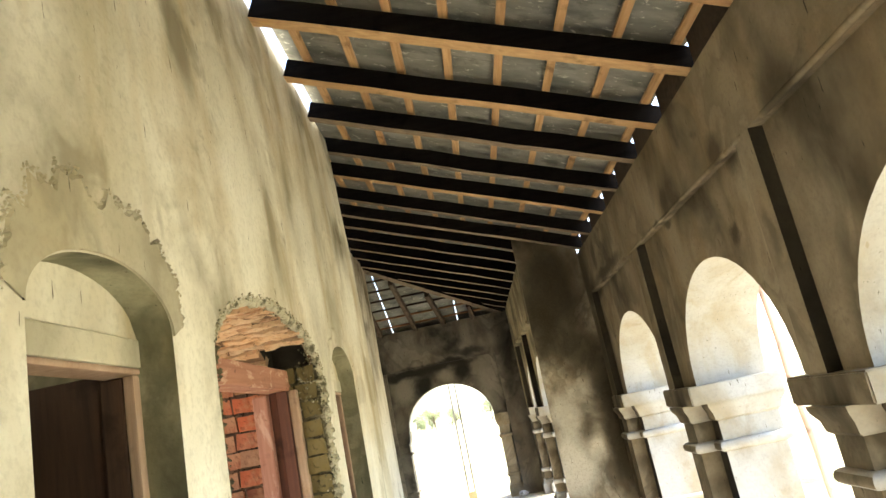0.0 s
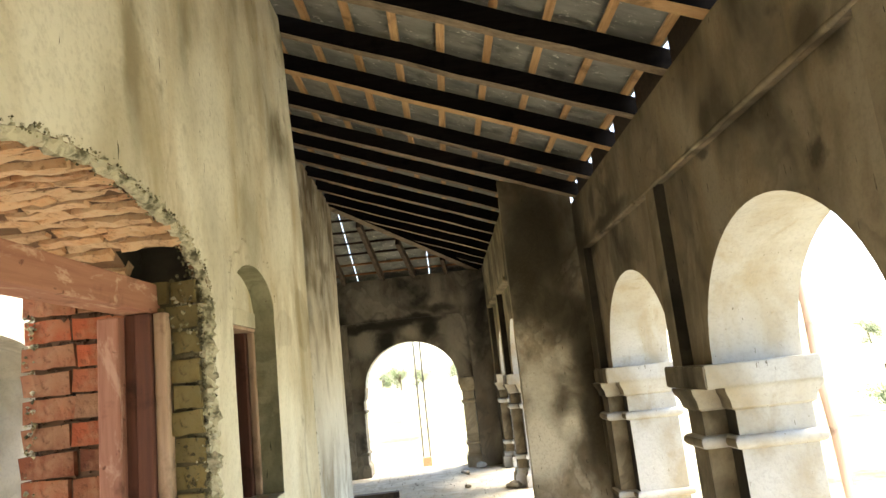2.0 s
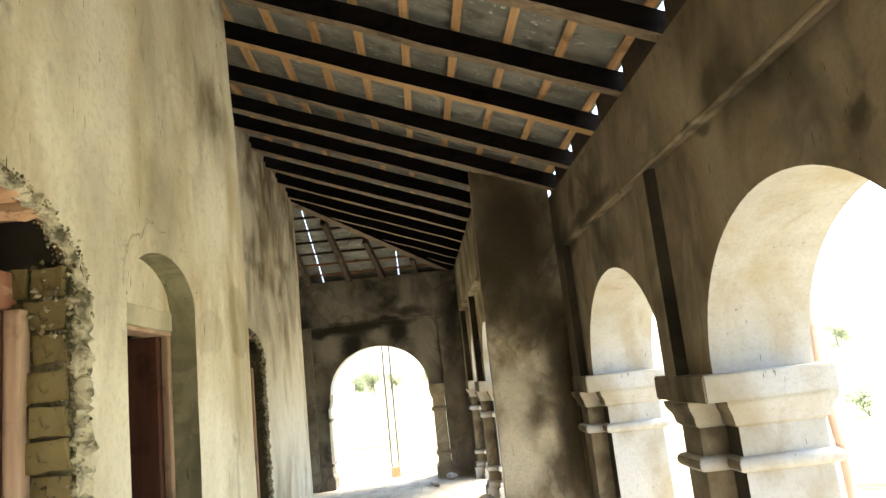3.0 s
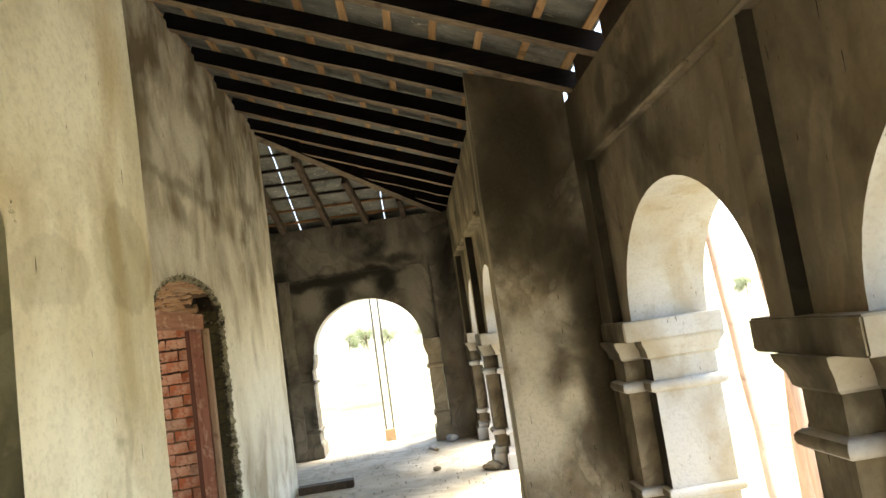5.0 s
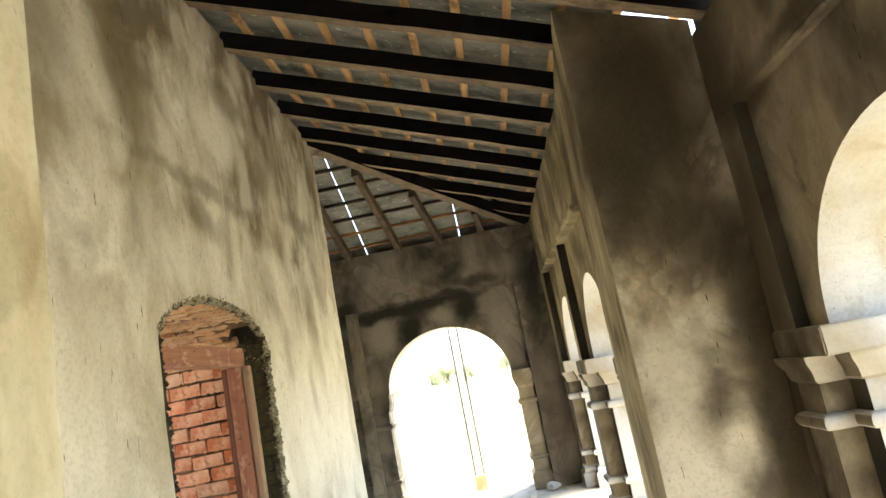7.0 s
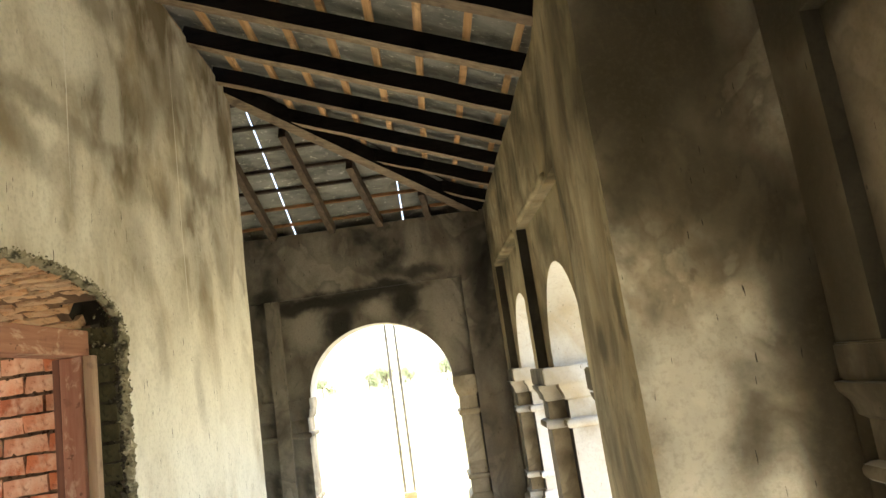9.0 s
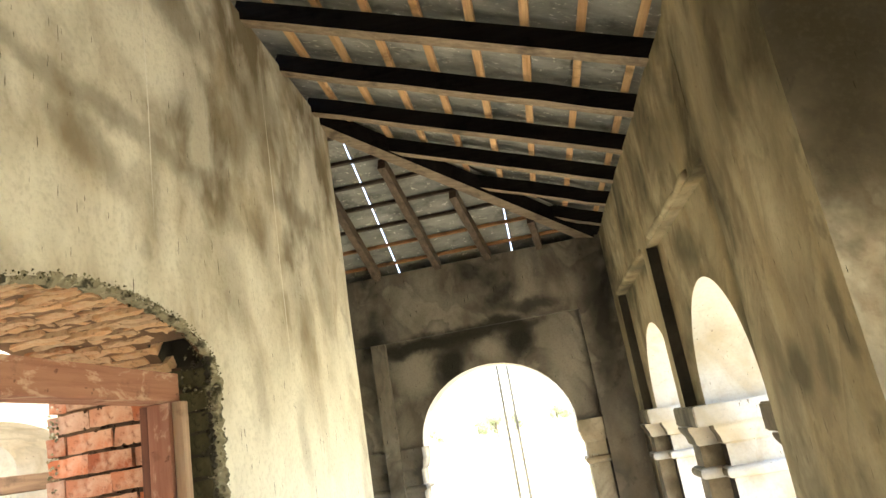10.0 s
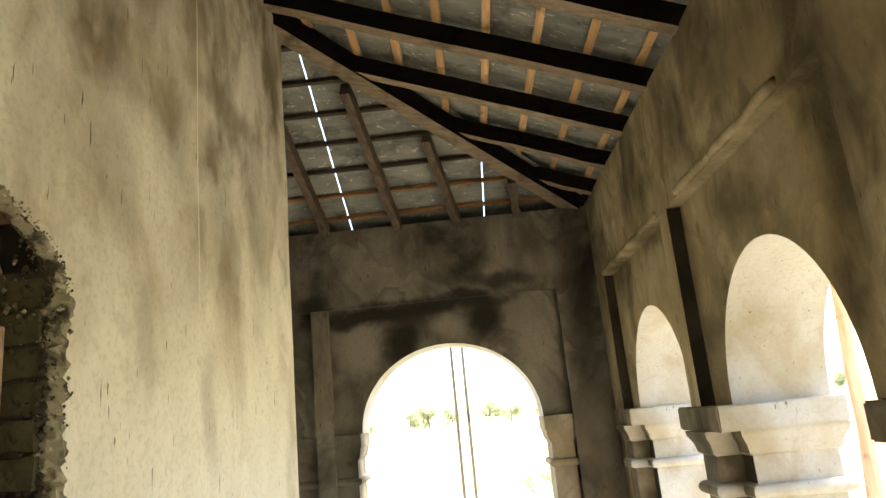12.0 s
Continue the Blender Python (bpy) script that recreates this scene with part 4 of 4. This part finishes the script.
def doorway(op, face, back, frame_x, beam_z, beam_h, inset, seed, rim_mat, brick_mat, flank_mat, jamb_mat):
    """A broken doorway: vault bricks, brick jamb, mossy edge, timber frame."""
    y0, y1, _, spring, rise = op
    rnd = random.Random(seed)
    deep = 0.06 if inset < 0.06 else 0.10
    mid = (y0 + y1) / 2
    t = thing("broken_doorway", "brick-lined doorway with crumbling mossy plaster edges", "doorway", "broken doorways", at=(face, mid, 0))
    org = Vector((face, mid, 0))
    # vault of flat bricks
    L = 0.215
    n = 32
    cols = int((face - 0.05 - back) / L) + 1
    for i in range(n):
        k = -1 + 2 * (i + 0.5) / n
        a = math.acos(max(-1, min(1, -k)))
        y = mid - math.cos(a) * (y1 - y0) / 2
        z = spring + rise * math.sin(a)
        tilt = math.atan2(rise * math.cos(a), (y1 - y0) / 2 * math.sin(a))
        for c in range(cols):
            x = face - 0.05 - (c + 0.5) * L + (0.08 if i % 2 else 0) + rnd.uniform(-0.012, 0.012)
            if x + L / 2 > face + 0.01:
                x = face - L / 2 + rnd.uniform(-0.03, 0)
            if x - L / 2 < back - 0.03:
                continue
            if y > y1 - HAUNCH and x > frame_x - 0.16:
                continue
            me = brick_mesh(L - 0.012, (y1 - y0) / n * 0.90 / max(0.5, math.cos(tilt)) * 0.93, 0.07, M_VAULT, rnd.randrange(6))
            m = Matrix.Translation(Vector((x, y, z + 0.02 + rnd.uniform(-0.012, 0.010))) - org) @ Matrix.Rotation(tilt + rnd.uniform(-0.06, 0.06), 4, "X") @ Matrix.Rotation(rnd.uniform(-0.05, 0.05), 4, "Z")
            lay(t, me, m)
    # jambs
    for side, yj in ((1, y1), (-1, y0)):
        for i in range(int((spring + 0.10) / 0.093)):
            z = 0.047 + 0.093 * i
            x = face - 0.02
            first = True
            while x > back + 0.04:
                w = 0.105 if (first and i % 2) else 0.215
                w = min(w, x - back + 0.02)
                outer = x > frame_x - 0.02
                if outer:
                    w = min(w, 0.125)
                me = brick_mesh(w - 0.009, 0.10, 0.083, jamb_mat if outer else brick_mat, rnd.randrange(5))
                q = yj - side * ((0.063 if outer else 0.06) + rnd.uniform(-0.010, 0.016) - 0.05)
                lay(t, me, Matrix.Translation(Vector((x - w / 2, q, z + rnd.uniform(-0.004, 0.004))) - org) @ Matrix.Rotation(rnd.uniform(-0.035, 0.035), 4, "Y") @ Matrix.Rotation(rnd.uniform(-0.05, 0.05), 4, "Z"))
                x -= w
                first = False
        bm = bmesh.new()
        box(bm, back + 0.02, frame_x - 0.022, min(yj, yj - side * 0.042), max(yj, yj - side * 0.042), 0.0, spring + 0.06)
        for v in bm.verts:
            v.co -= org
        for i in range(500):
            lump(bm, Vector((rnd.uniform(back + 0.03, frame_x - 0.03), yj - side * (0.042 + abs(rnd.gauss(0, 0.004))), 0.093 * rnd.randrange(1, 22) + rnd.gauss(0, 0.006))) - org, rnd.uniform(0.004, 0.013), rnd)
        part("mortar_bed", bm, M_MORTAR, t)
        bm = bmesh.new()
        box(bm, frame_x - 0.02, face - 0.02, min(yj - org.y, yj - org.y - side * 0.046), max(yj - org.y, yj - org.y - side * 0.046), 0.0, spring + 0.06)
        for v in bm.verts:
            v.co.x -= org.x
        for i in range(800 if inset < 0.06 else 700):
            a = rnd.random()
            lump(bm, Vector((frame_x + (face - 0.01 - frame_x) * math.sqrt(a), yj - side * (0.045 + abs(rnd.gauss(0, 0.010)) * a), rnd.uniform(0.0, spring + 0.08))) - org, rnd.uniform(0.003, 0.012 if inset < 0.06 else 0.017), rnd)
        part("crumbled_jamb", bm, M_DARKMOSS if jamb_mat is M_MOSSY else M_SHADE_GRIME, t)
        bm = bmesh.new()
        for i in range(700 if side > 0 else 60):
            lump(bm, Vector((back + rnd.uniform(-0.01, 0.03), yj - side * rnd.uniform(0.02, 0.068), rnd.uniform(0.02, spring))) - org, rnd.uniform(0.003, 0.010), rnd)
        part("crumbled_back_edge", bm, M_CRUMB, t)
    # jagged rim on the wall's face
    bm = bmesh.new()
    half = (y1 - y0) / 2
    run = [(mid - math.cos(math.pi * k / 170) * half, spring + rise * math.sin(math.pi * k / 170)) for k in range(8, 171)]
    run += [(y1, spring - 0.012 * k) for k in range(1, int(spring / 0.012))]
    prev = None
    for y, z in run:
        arch = z >= spring
        d = Vector((0, y - mid, (z - spring) * 2.5 if arch else 0)).normalized()
        c = Vector((face - 0.018, y, z)) - d * (0.002 if arch else 0.012)
        ring = []
        for k in range(10):
            a = 2 * math.pi * k / 10
            u = Vector((math.cos(a), 0, 0)) + d * math.sin(a)
            fat = 0.021 if arch else 0.034
            p = c + u * fat
            q = 1 + 0.55 * noise.noise(p * 21 + Vector((seed, 0, 0))) + 0.55 * noise.noise(p * 47) + 0.45 * noise.noise(p * 90) + 0.15 * noise.noise(p * 170)
            ring.append(bm.verts.new(c + u * fat * max(0.25, q) - org))
        if prev:
            for k in range(10):
                bm.faces.new([prev[k], prev[(k + 1) % 10], ring[(k + 1) % 10], ring[k]])
        prev = ring
    for i in range(1500):
        y, z = run[rnd.randrange(len(run))]
        d = Vector((0, y - mid, (z - spring) * 2.5 if z >= spring else 0)).normalized()
        p = Vector((face - rnd.uniform(-0.008, 0.06), y, z)) + d * (abs(rnd.gauss(0, 0.010)) - 0.012)
        lump(bm, p - org, rnd.uniform(0.002, 0.006), rnd)
    for i in range(360):
        side = 1
        y = (y1 if side > 0 else y0) - side * rnd.uniform(-0.035, 0.07)
        lump(bm, Vector((face - rnd.uniform(-0.004, 0.13), y, spring + rnd.gauss(-0.04, 0.07))) - org, rnd.uniform(0.003, 0.011), rnd)
    for i in range(1500):
        side = 1
        y = (y1 if side > 0 else y0) - side * rnd.gauss(0.012, 0.018)
        lump(bm, Vector((face - rnd.uniform(-0.006, 0.055), y, rnd.uniform(0.3, spring))) - org, rnd.uniform(0.003, 0.009), rnd)
    for i in range(420):
        a = math.pi * rnd.uniform(0.06, 1.0)
        d = Vector((0, -math.cos(a) * 0.5, math.sin(a))).normalized()
        p = Vector((face + rnd.uniform(-0.01, 0.008), mid - math.cos(a) * half, spring + rise * math.sin(a))) + d * abs(rnd.gauss(0.008, 0.008))
        lump(bm, p - org, rnd.uniform(0.002, 0.006), rnd)
    tagged(part("crumbled_rim", bm, rim_mat, t, "jagged mossy plaster and mortar rim"), kind="stuff")
    # timber frame
    f = thing("door_frame", "faded red timber door frame with scuffed paint, standing in a brick doorway", "door frame", "door frames", at=(frame_x, mid, 0))
    org = Vector((frame_x, mid, 0))

    def fit(name, x0, x1, ya, yb, z0, z1, mat, label=""):
        b = bmesh.new()
        soft_box(b, x0, x1, ya, yb, z0, z1, 0.006)
        for v in b.verts:
            v.co -= org
        return part(name, b, mat, f, label)

    fit("head_beam", frame_x - 0.12, frame_x, y0 + 0.02, y1 - inset + 0.005, beam_z, beam_z + beam_h, M_FRAME_Y)
    fit("post", frame_x - deep, frame_x - 0.006, y1 - inset - 0.082, y1 - inset, 0.0, beam_z - 0.002, flank_mat)
    # Dark strip added to read as the shaded gap behind the post.
    fit("rebate", frame_x - deep - 0.04, frame_x - deep - 0.002, y1 - inset - 0.07, y1 - inset, 0.0, beam_z - 0.002, M_DARKRED)
    fit("post", frame_x - deep, frame_x - 0.006, y0 + 0.05, y0 + 0.128, 0.0, beam_z - 0.002, M_FRAME)
    fit("stop_bead", frame_x - 0.004, frame_x + 0.040, y1 - inset - 0.060, y1 - inset - 0.004, 0.0, beam_z - 0.002, M_TAN)
    return t, f


doorway(D2, XL, BACK1, -0.885, 1.93, 0.105, 0.045, 21, M_CRUMB, M_BRICK, M_DARKRED, M_MOSSY)
doorway(D3, XLF, BACK2, -1.50, 1.905, 0.12, 0.115, 22, M_CRUMB_DARK, M_BRICK_LIMED, M_FRAME, M_MOSSY_DARK)
bm = bmesh.new()
soft_box(bm, -1.06, -0.985, 3.72, 3.80, 0.0, 1.92, 0.006)
tagged(part("loose_post", bm, M_FRAME), "pinkish red timber post standing in a brick doorway", "post")


def window(op, face, post, deep, interior_mat, jamb_mat):
    y0, y1, sill, spring, rise = op
    x = face - 0.10
    t = thing("niche_window", "narrow arched wall window with timber frame and dark panels for its unlit interior", "window", "niche windows", at=(x, (y0 + y1) / 2, sill))
    org = Vector((x, (y0 + y1) / 2, sill))

    def fit(name, x0, x1, ya, yb, z0, z1, mat, r=0.006):
        b = bmesh.new()
        soft_box(b, x0, x1, ya, yb, z0, z1, r)
        for v in b.verts:
            v.co -= org
        return part(name, b, mat, t)

    head = 2.01
    b = bmesh.new()
    n = 20
    pts = [(y0 + (y1 - y0) * i / n) for i in range(n + 1)]
    for a, c in zip(pts, pts[1:]):
        za, zc = max(arch_z(op, a), head + 0.001), max(arch_z(op, c), head + 0.001)
        hexa(b, [(x - 0.08, a, head), (x, a, head), (x, c, head), (x - 0.08, c, head), (x - 0.08, a, za), (x, a, za), (x, c, zc), (x - 0.08, c, zc)])
    bmesh.ops.remove_doubles(b, verts=b.verts[:], dist=0.0005)
    for v in b.verts:
        v.co -= org
    part("tympanum", b, M_WALL, t)
    fit("lintel", x - 0.10, x + 0.008, y0 + 0.003, y1 - 0.003, 1.93, head - 0.002, M_PATCH)
    fit("lintel_board", x - 0.09, x + 0.004, y0 + 0.004, y1 - 0.004, 1.912, 1.929, M_TAN)
    fit("jamb", x - 0.03, x, y1 - 0.040, y1 - 0.003, sill + 0.032, 1.911, M_TAN)
    fit("jamb", x - 0.03, x, y0 + 0.003, y0 + 0.040, sill + 0.032, 1.911, M_TAN)
    fit("inner_jamb", x - 0.032 - post * 1.8, x - 0.032, y1 - 0.005 - post, y1 - 0.005, sill + 0.032, 1.911, jamb_mat)
    fit("inner_jamb", x - 0.032 - post * 1.8, x - 0.032, y0 + 0.005, y0 + 0.005 + post, sill + 0.032, 1.911, jamb_mat)
    # Added dark boards that stand for the shaded reveal behind the frame.
    for a, b in ((y1 - 0.012, y1 - 0.002), (y0 + 0.002, y0 + 0.012)):
        fit("lining", x - deep + 0.021, x - 0.036 - post * 1.8, a, b, sill + 0.032, 1.93, M_DARK_INTERIOR, 0.002)
    m = (y0 + y1) / 2
    # Made-up leaves: their dark tone stands for the unlit interior.
    fit("shutter", x - deep - 0.02, x - deep + 0.02, y0 + 0.01, m - 0.004, sill + 0.032, 1.99, interior_mat)
    fit("shutter", x - deep - 0.02, x - deep + 0.02, m + 0.004, y1 - 0.01, sill + 0.032, 1.99, interior_mat)
    fit("sill", x - deep - 0.04, face + 0.004, y0 + 0.002, y1 - 0.002, sill, sill + 0.03, M_WALL)
    return t


window(W1, XL, 0.035, 0.46, M_DARK_INTERIOR, M_DARK_INTERIOR)
window(N1, XL, 0.07, 0.22, M_DARK_INTERIOR, M_OXBLOOD)



def arch_patch(op, face, spread, seed, rag=1.0, mat=None):
    """A ragged halo of newer plaster trowelled round an arch head."""
    y0, y1, _, spring, rise = op
    mid, half = (y0 + y1) / 2, (y1 - y0) / 2
    b = bmesh.new()
    n = 72
    inner, outer = [], []
    for i in range(n + 1):
        a = math.pi * i / n
        d = Vector((0, -math.cos(a), math.sin(a)))
        p = Vector((face, mid - math.cos(a) * half, spring + rise * math.sin(a)))
        w = spread * (0.75 + 0.45 * noise.noise(Vector((i * 0.16, seed, 0))) + 0.22 * rag * noise.noise(Vector((i * 0.5, seed, 5))) + 0.10 * rag * noise.noise(Vector((i * 1.3, seed, 9))))
        w *= 0.55 + 0.6 * math.sin(a)
        inner.append(p + d * 0.004)
        outer.append(p + d * max(0.03, w) + Vector((0, 0, 0.03)))
    lift = Vector((0.003 + 0.004 * rag, 0, 0))
    vi = [b.verts.new(p + lift) for p in inner]
    vm = [b.verts.new(p + (q - p) * 0.9 + lift) for p, q in zip(inner, outer)]
    vo = [b.verts.new(q - Vector((0.003, 0, 0))) for q in outer]
    vb = [b.verts.new(p - Vector((0.003, 0, 0))) for p in inner]
    for i in range(n):
        for u, v in ((vb, vi), (vi, vm), (vm, vo), (vo, vb)):
            b.faces.new([u[i], u[i + 1], v[i + 1], v[i]])
    rnd = random.Random(seed)
    for i in range(int(420 * rag)):
        k = rnd.randrange(n)
        q = outer[k].lerp(outer[k + 1], rnd.random())
        lump(b, q + Vector((0.001, rnd.gauss(0, 0.008), rnd.gauss(0, 0.008))), rnd.uniform(0.003, 0.008), rnd)
    return st(part("trim_repair_plaster", b, mat or M_PATCH), "ragged newer plaster patch around an arch head", "trim")


arch_patch(W1, XL, 0.16, 3)
arch_patch(N1, XL, 0.08, 8, 0.1, M_WALL)
# hall doorway: lintel and tympanum seen across the open hall
t = thing("hall_lintel", "brown timber lintel under a plastered arch in the hall", "lintel", at=(-3.5, 10.17, 1.7))
bm = bmesh.new()
soft_box(bm, -0.1, 0.06, -0.715, 0.715, -0.02, 0.09, 0.008)
part("beam", bm, M_LINTEL, t)

# ---- outside ----


def pole(a, b, r, label):
    bm = bmesh.new()
    a, b = Vector(a), Vector(b)
    n = 9
    rnd = random.Random(int(a.y * 100))
    pts = [a + (b - a) * i / n + Vector((rnd.uniform(-1, 1), rnd.uniform(-1, 1), 0)) * 0.012 - a for i in range(n + 1)]
    tube(bm, pts, [r * (1.08 - 0.25 * i / n) for i in range(n + 1)], 10)
    ob = part("scaffold_pole", bm, M_BAMBOO, None, "", True)
    ob.location = a
    return tagged(ob, label, "pole", "scaffold poles")


LAB = "pinkish bare timber scaffold pole leaning outside the arcade"
pole((2.55, 8.05, -0.18), (2.55, 8.52, 3.2), 0.028, LAB)
pole((2.75, 8.02, -0.18), (2.62, 7.50, 3.1), 0.05, LAB)
pole((2.72, 7.70, -0.18), (2.66, 7.98, 3.1), 0.045, LAB)
pole((2.62, 5.95, -0.18), (2.62, 6.25, 3.2), 0.03, LAB)
pole((1.95, 11.65, -0.18), (1.95, 11.30, 3.1), 0.05, LAB)

t = thing("steel_post", "thin grey twin-bar steel post with a brick at its foot", "post", at=(-0.455, YFAR + 1.90, -0.18))
for dx in (-0.066, 0.066):
    bm = bmesh.new()
    soft_box(bm, dx - 0.018, dx + 0.018, -0.02, 0.02, 0.0, 3.7, 0.003)
    part("bar", bm, M_GREYBAR, t)
bm = bmesh.new()
soft_box(bm, -0.09, 0.09, -0.06, 0.05, 0.0, 0.22, 0.01)
part("foot", bm, M_VAULT, t)

# things on the floor
bm = bmesh.new()
soft_box(bm, -0.31, 0.31, -0.07, 0.07, 0.0, 0.085, 0.006)
ob = part("plank", bm, M_RAFTER_Y)
ob.location, ob.rotation_euler = (-1.03, 11.30, 0.0), (0, 0, radians(2))
tagged(ob, "weathered grey timber plank lying on the floor", "plank")
rnd = random.Random(8)


def stone(x, y, r, label, mat):
    bm = bmesh.new()
    bmesh.ops.create_icosphere(bm, subdivisions=2, radius=r)
    for v in bm.verts:
        v.co *= 1 + 0.35 * noise.noise(v.co * 3 / r + Vector((x * 9, y * 7, 0)))
        v.co.z *= 0.55
    lo = min(v.co.z for v in bm.verts)
    for v in bm.verts:
        v.co.z -= lo
    ob = part("rubble_stone", bm, mat)
    ob.location = (x, y, 0)
    return tagged(ob, label, "stone", "rubble on the floor")


stone(0.23, 12.85, 0.07, "small broken plaster lump on the floor", M_PALE)
stone(0.27, 12.72, 0.04, "small broken plaster lump on the floor", M_GREY)
stone(0.24, 11.42, 0.05, "flat dark chip of rubble on the floor", M_GREY)
stone(0.86, 11.02, 0.10, "dark lump of rubble beside an arcade pier", M_GREY)
stone(0.80, 11.10, 0.06, "dark lump of rubble beside an arcade pier", M_GREY)
stone(0.52, 13.32, 0.09, "grey rubble lump at the foot of the end pier", M_PALE)
bm = bmesh.new()
for i in range(420):
    x, y = rnd.uniform(-1.2, 0.85), rnd.uniform(8.5, 13.4)
    r = rnd.uniform(0.004, 0.014)
    lump(bm, (x, y, r * 0.4), r, rnd)
tagged(part("grit", bm, M_FLOOR), "scattered grit and plaster crumbs on the floor", "grit", kind="stuff")


def tree(x, y, h, seed):
    r = random.Random(seed)
    t = thing("tree", "pale green bushy tree far out in the field", "tree", "distant trees", at=(x, y, -0.18))
    bm = bmesh.new()
    top = Vector((r.uniform(-0.2, 0.2), 0, h * 0.6))
    tube(bm, [(0, 0, 0), top * 0.5, top], [h * 0.02, h * 0.014, h * 0.008], 7)
    tips = []
    for i in range(7):
        a = r.uniform(0, 6.28)
        e = Vector((math.cos(a) * h * 0.3, math.sin(a) * h * 0.3, h * r.uniform(0.12, 0.75)))
        tube(bm, [top * r.uniform(0.4, 0.9), e], [h * 0.014, h * 0.005], 5)
        tips.append(e)
    part("trunk", bm, M_BARK, t)
    bm = bmesh.new()
    for i in range(2400):
        c = r.choice(tips) + Vector((r.gauss(0, 1), r.gauss(0, 1), r.gauss(0, 0.8))) * h * 0.12
        d = Vector((r.uniform(-1, 1), r.uniform(-1, 1), r.uniform(-0.6, 0.6))).normalized()
        s = d.orthogonal() * h * 0.014
        L = d * h * 0.04
        bm.faces.new([bm.verts.new(p) for p in (c, c + L * 0.5 + s, c + L, c + L * 0.5 - s)])
    part("crown", bm, M_LEAF, t)


def shrub(x, y, h, seed):
    r = random.Random(seed)
    t = thing("shrub", "small sunlit weed shrub on the dry ground", "shrub", "weeds", at=(x, y, -0.18))
    for k in range(5):
        bm = bmesh.new()
        a = r.uniform(0, 6.28)
        e = Vector((math.cos(a) * h * 0.6, math.sin(a) * h * 0.6, h * r.uniform(0.5, 1.0)))
        tube(bm, [(0, 0, 0), e * 0.5 + Vector((0, 0, h * 0.1)), e], [h * 0.02, h * 0.014, h * 0.005], 5)
        for i in range(60):
            c = e * r.uniform(0.3, 1.05) + Vector((r.gauss(0, 1), r.gauss(0, 1), abs(r.gauss(0, 0.8)))) * h * 0.12
            d = Vector((r.uniform(-1, 1), r.uniform(-1, 1), r.uniform(-0.4, 0.6))).normalized()
            q = d.orthogonal() * h * 0.03
            bm.faces.new([bm.verts.new(p) for p in (c, c + d * h * 0.05 + q, c + d * h * 0.1, c + d * h * 0.05 - q)])
        part("branch", bm, M_LEAF, t)


for i, (x, y, h) in enumerate(((-7, 105, 3.6), (-4, 112, 3.0), (-11, 118, 3.2), (1.5, 108, 3.8), (5, 120, 3.4), (-17, 110, 3.6), (10, 115, 3.2),
                               (48, 80, 3.0), (60, 70, 2.8), (70, 90, 3.4), (80, 60, 3.0), (56, 116, 3.8), (32, 130, 3.6))):
    tree(x, y, h * 1.1, 50 + i)
for i, (x, y, h) in enumerate(((0.75, 23, 0.35), (1.3, 24, 0.4), (9.5, 16.5, 0.7), (13, 19, 0.8))):
    shrub(x, y, h, 80 + i)
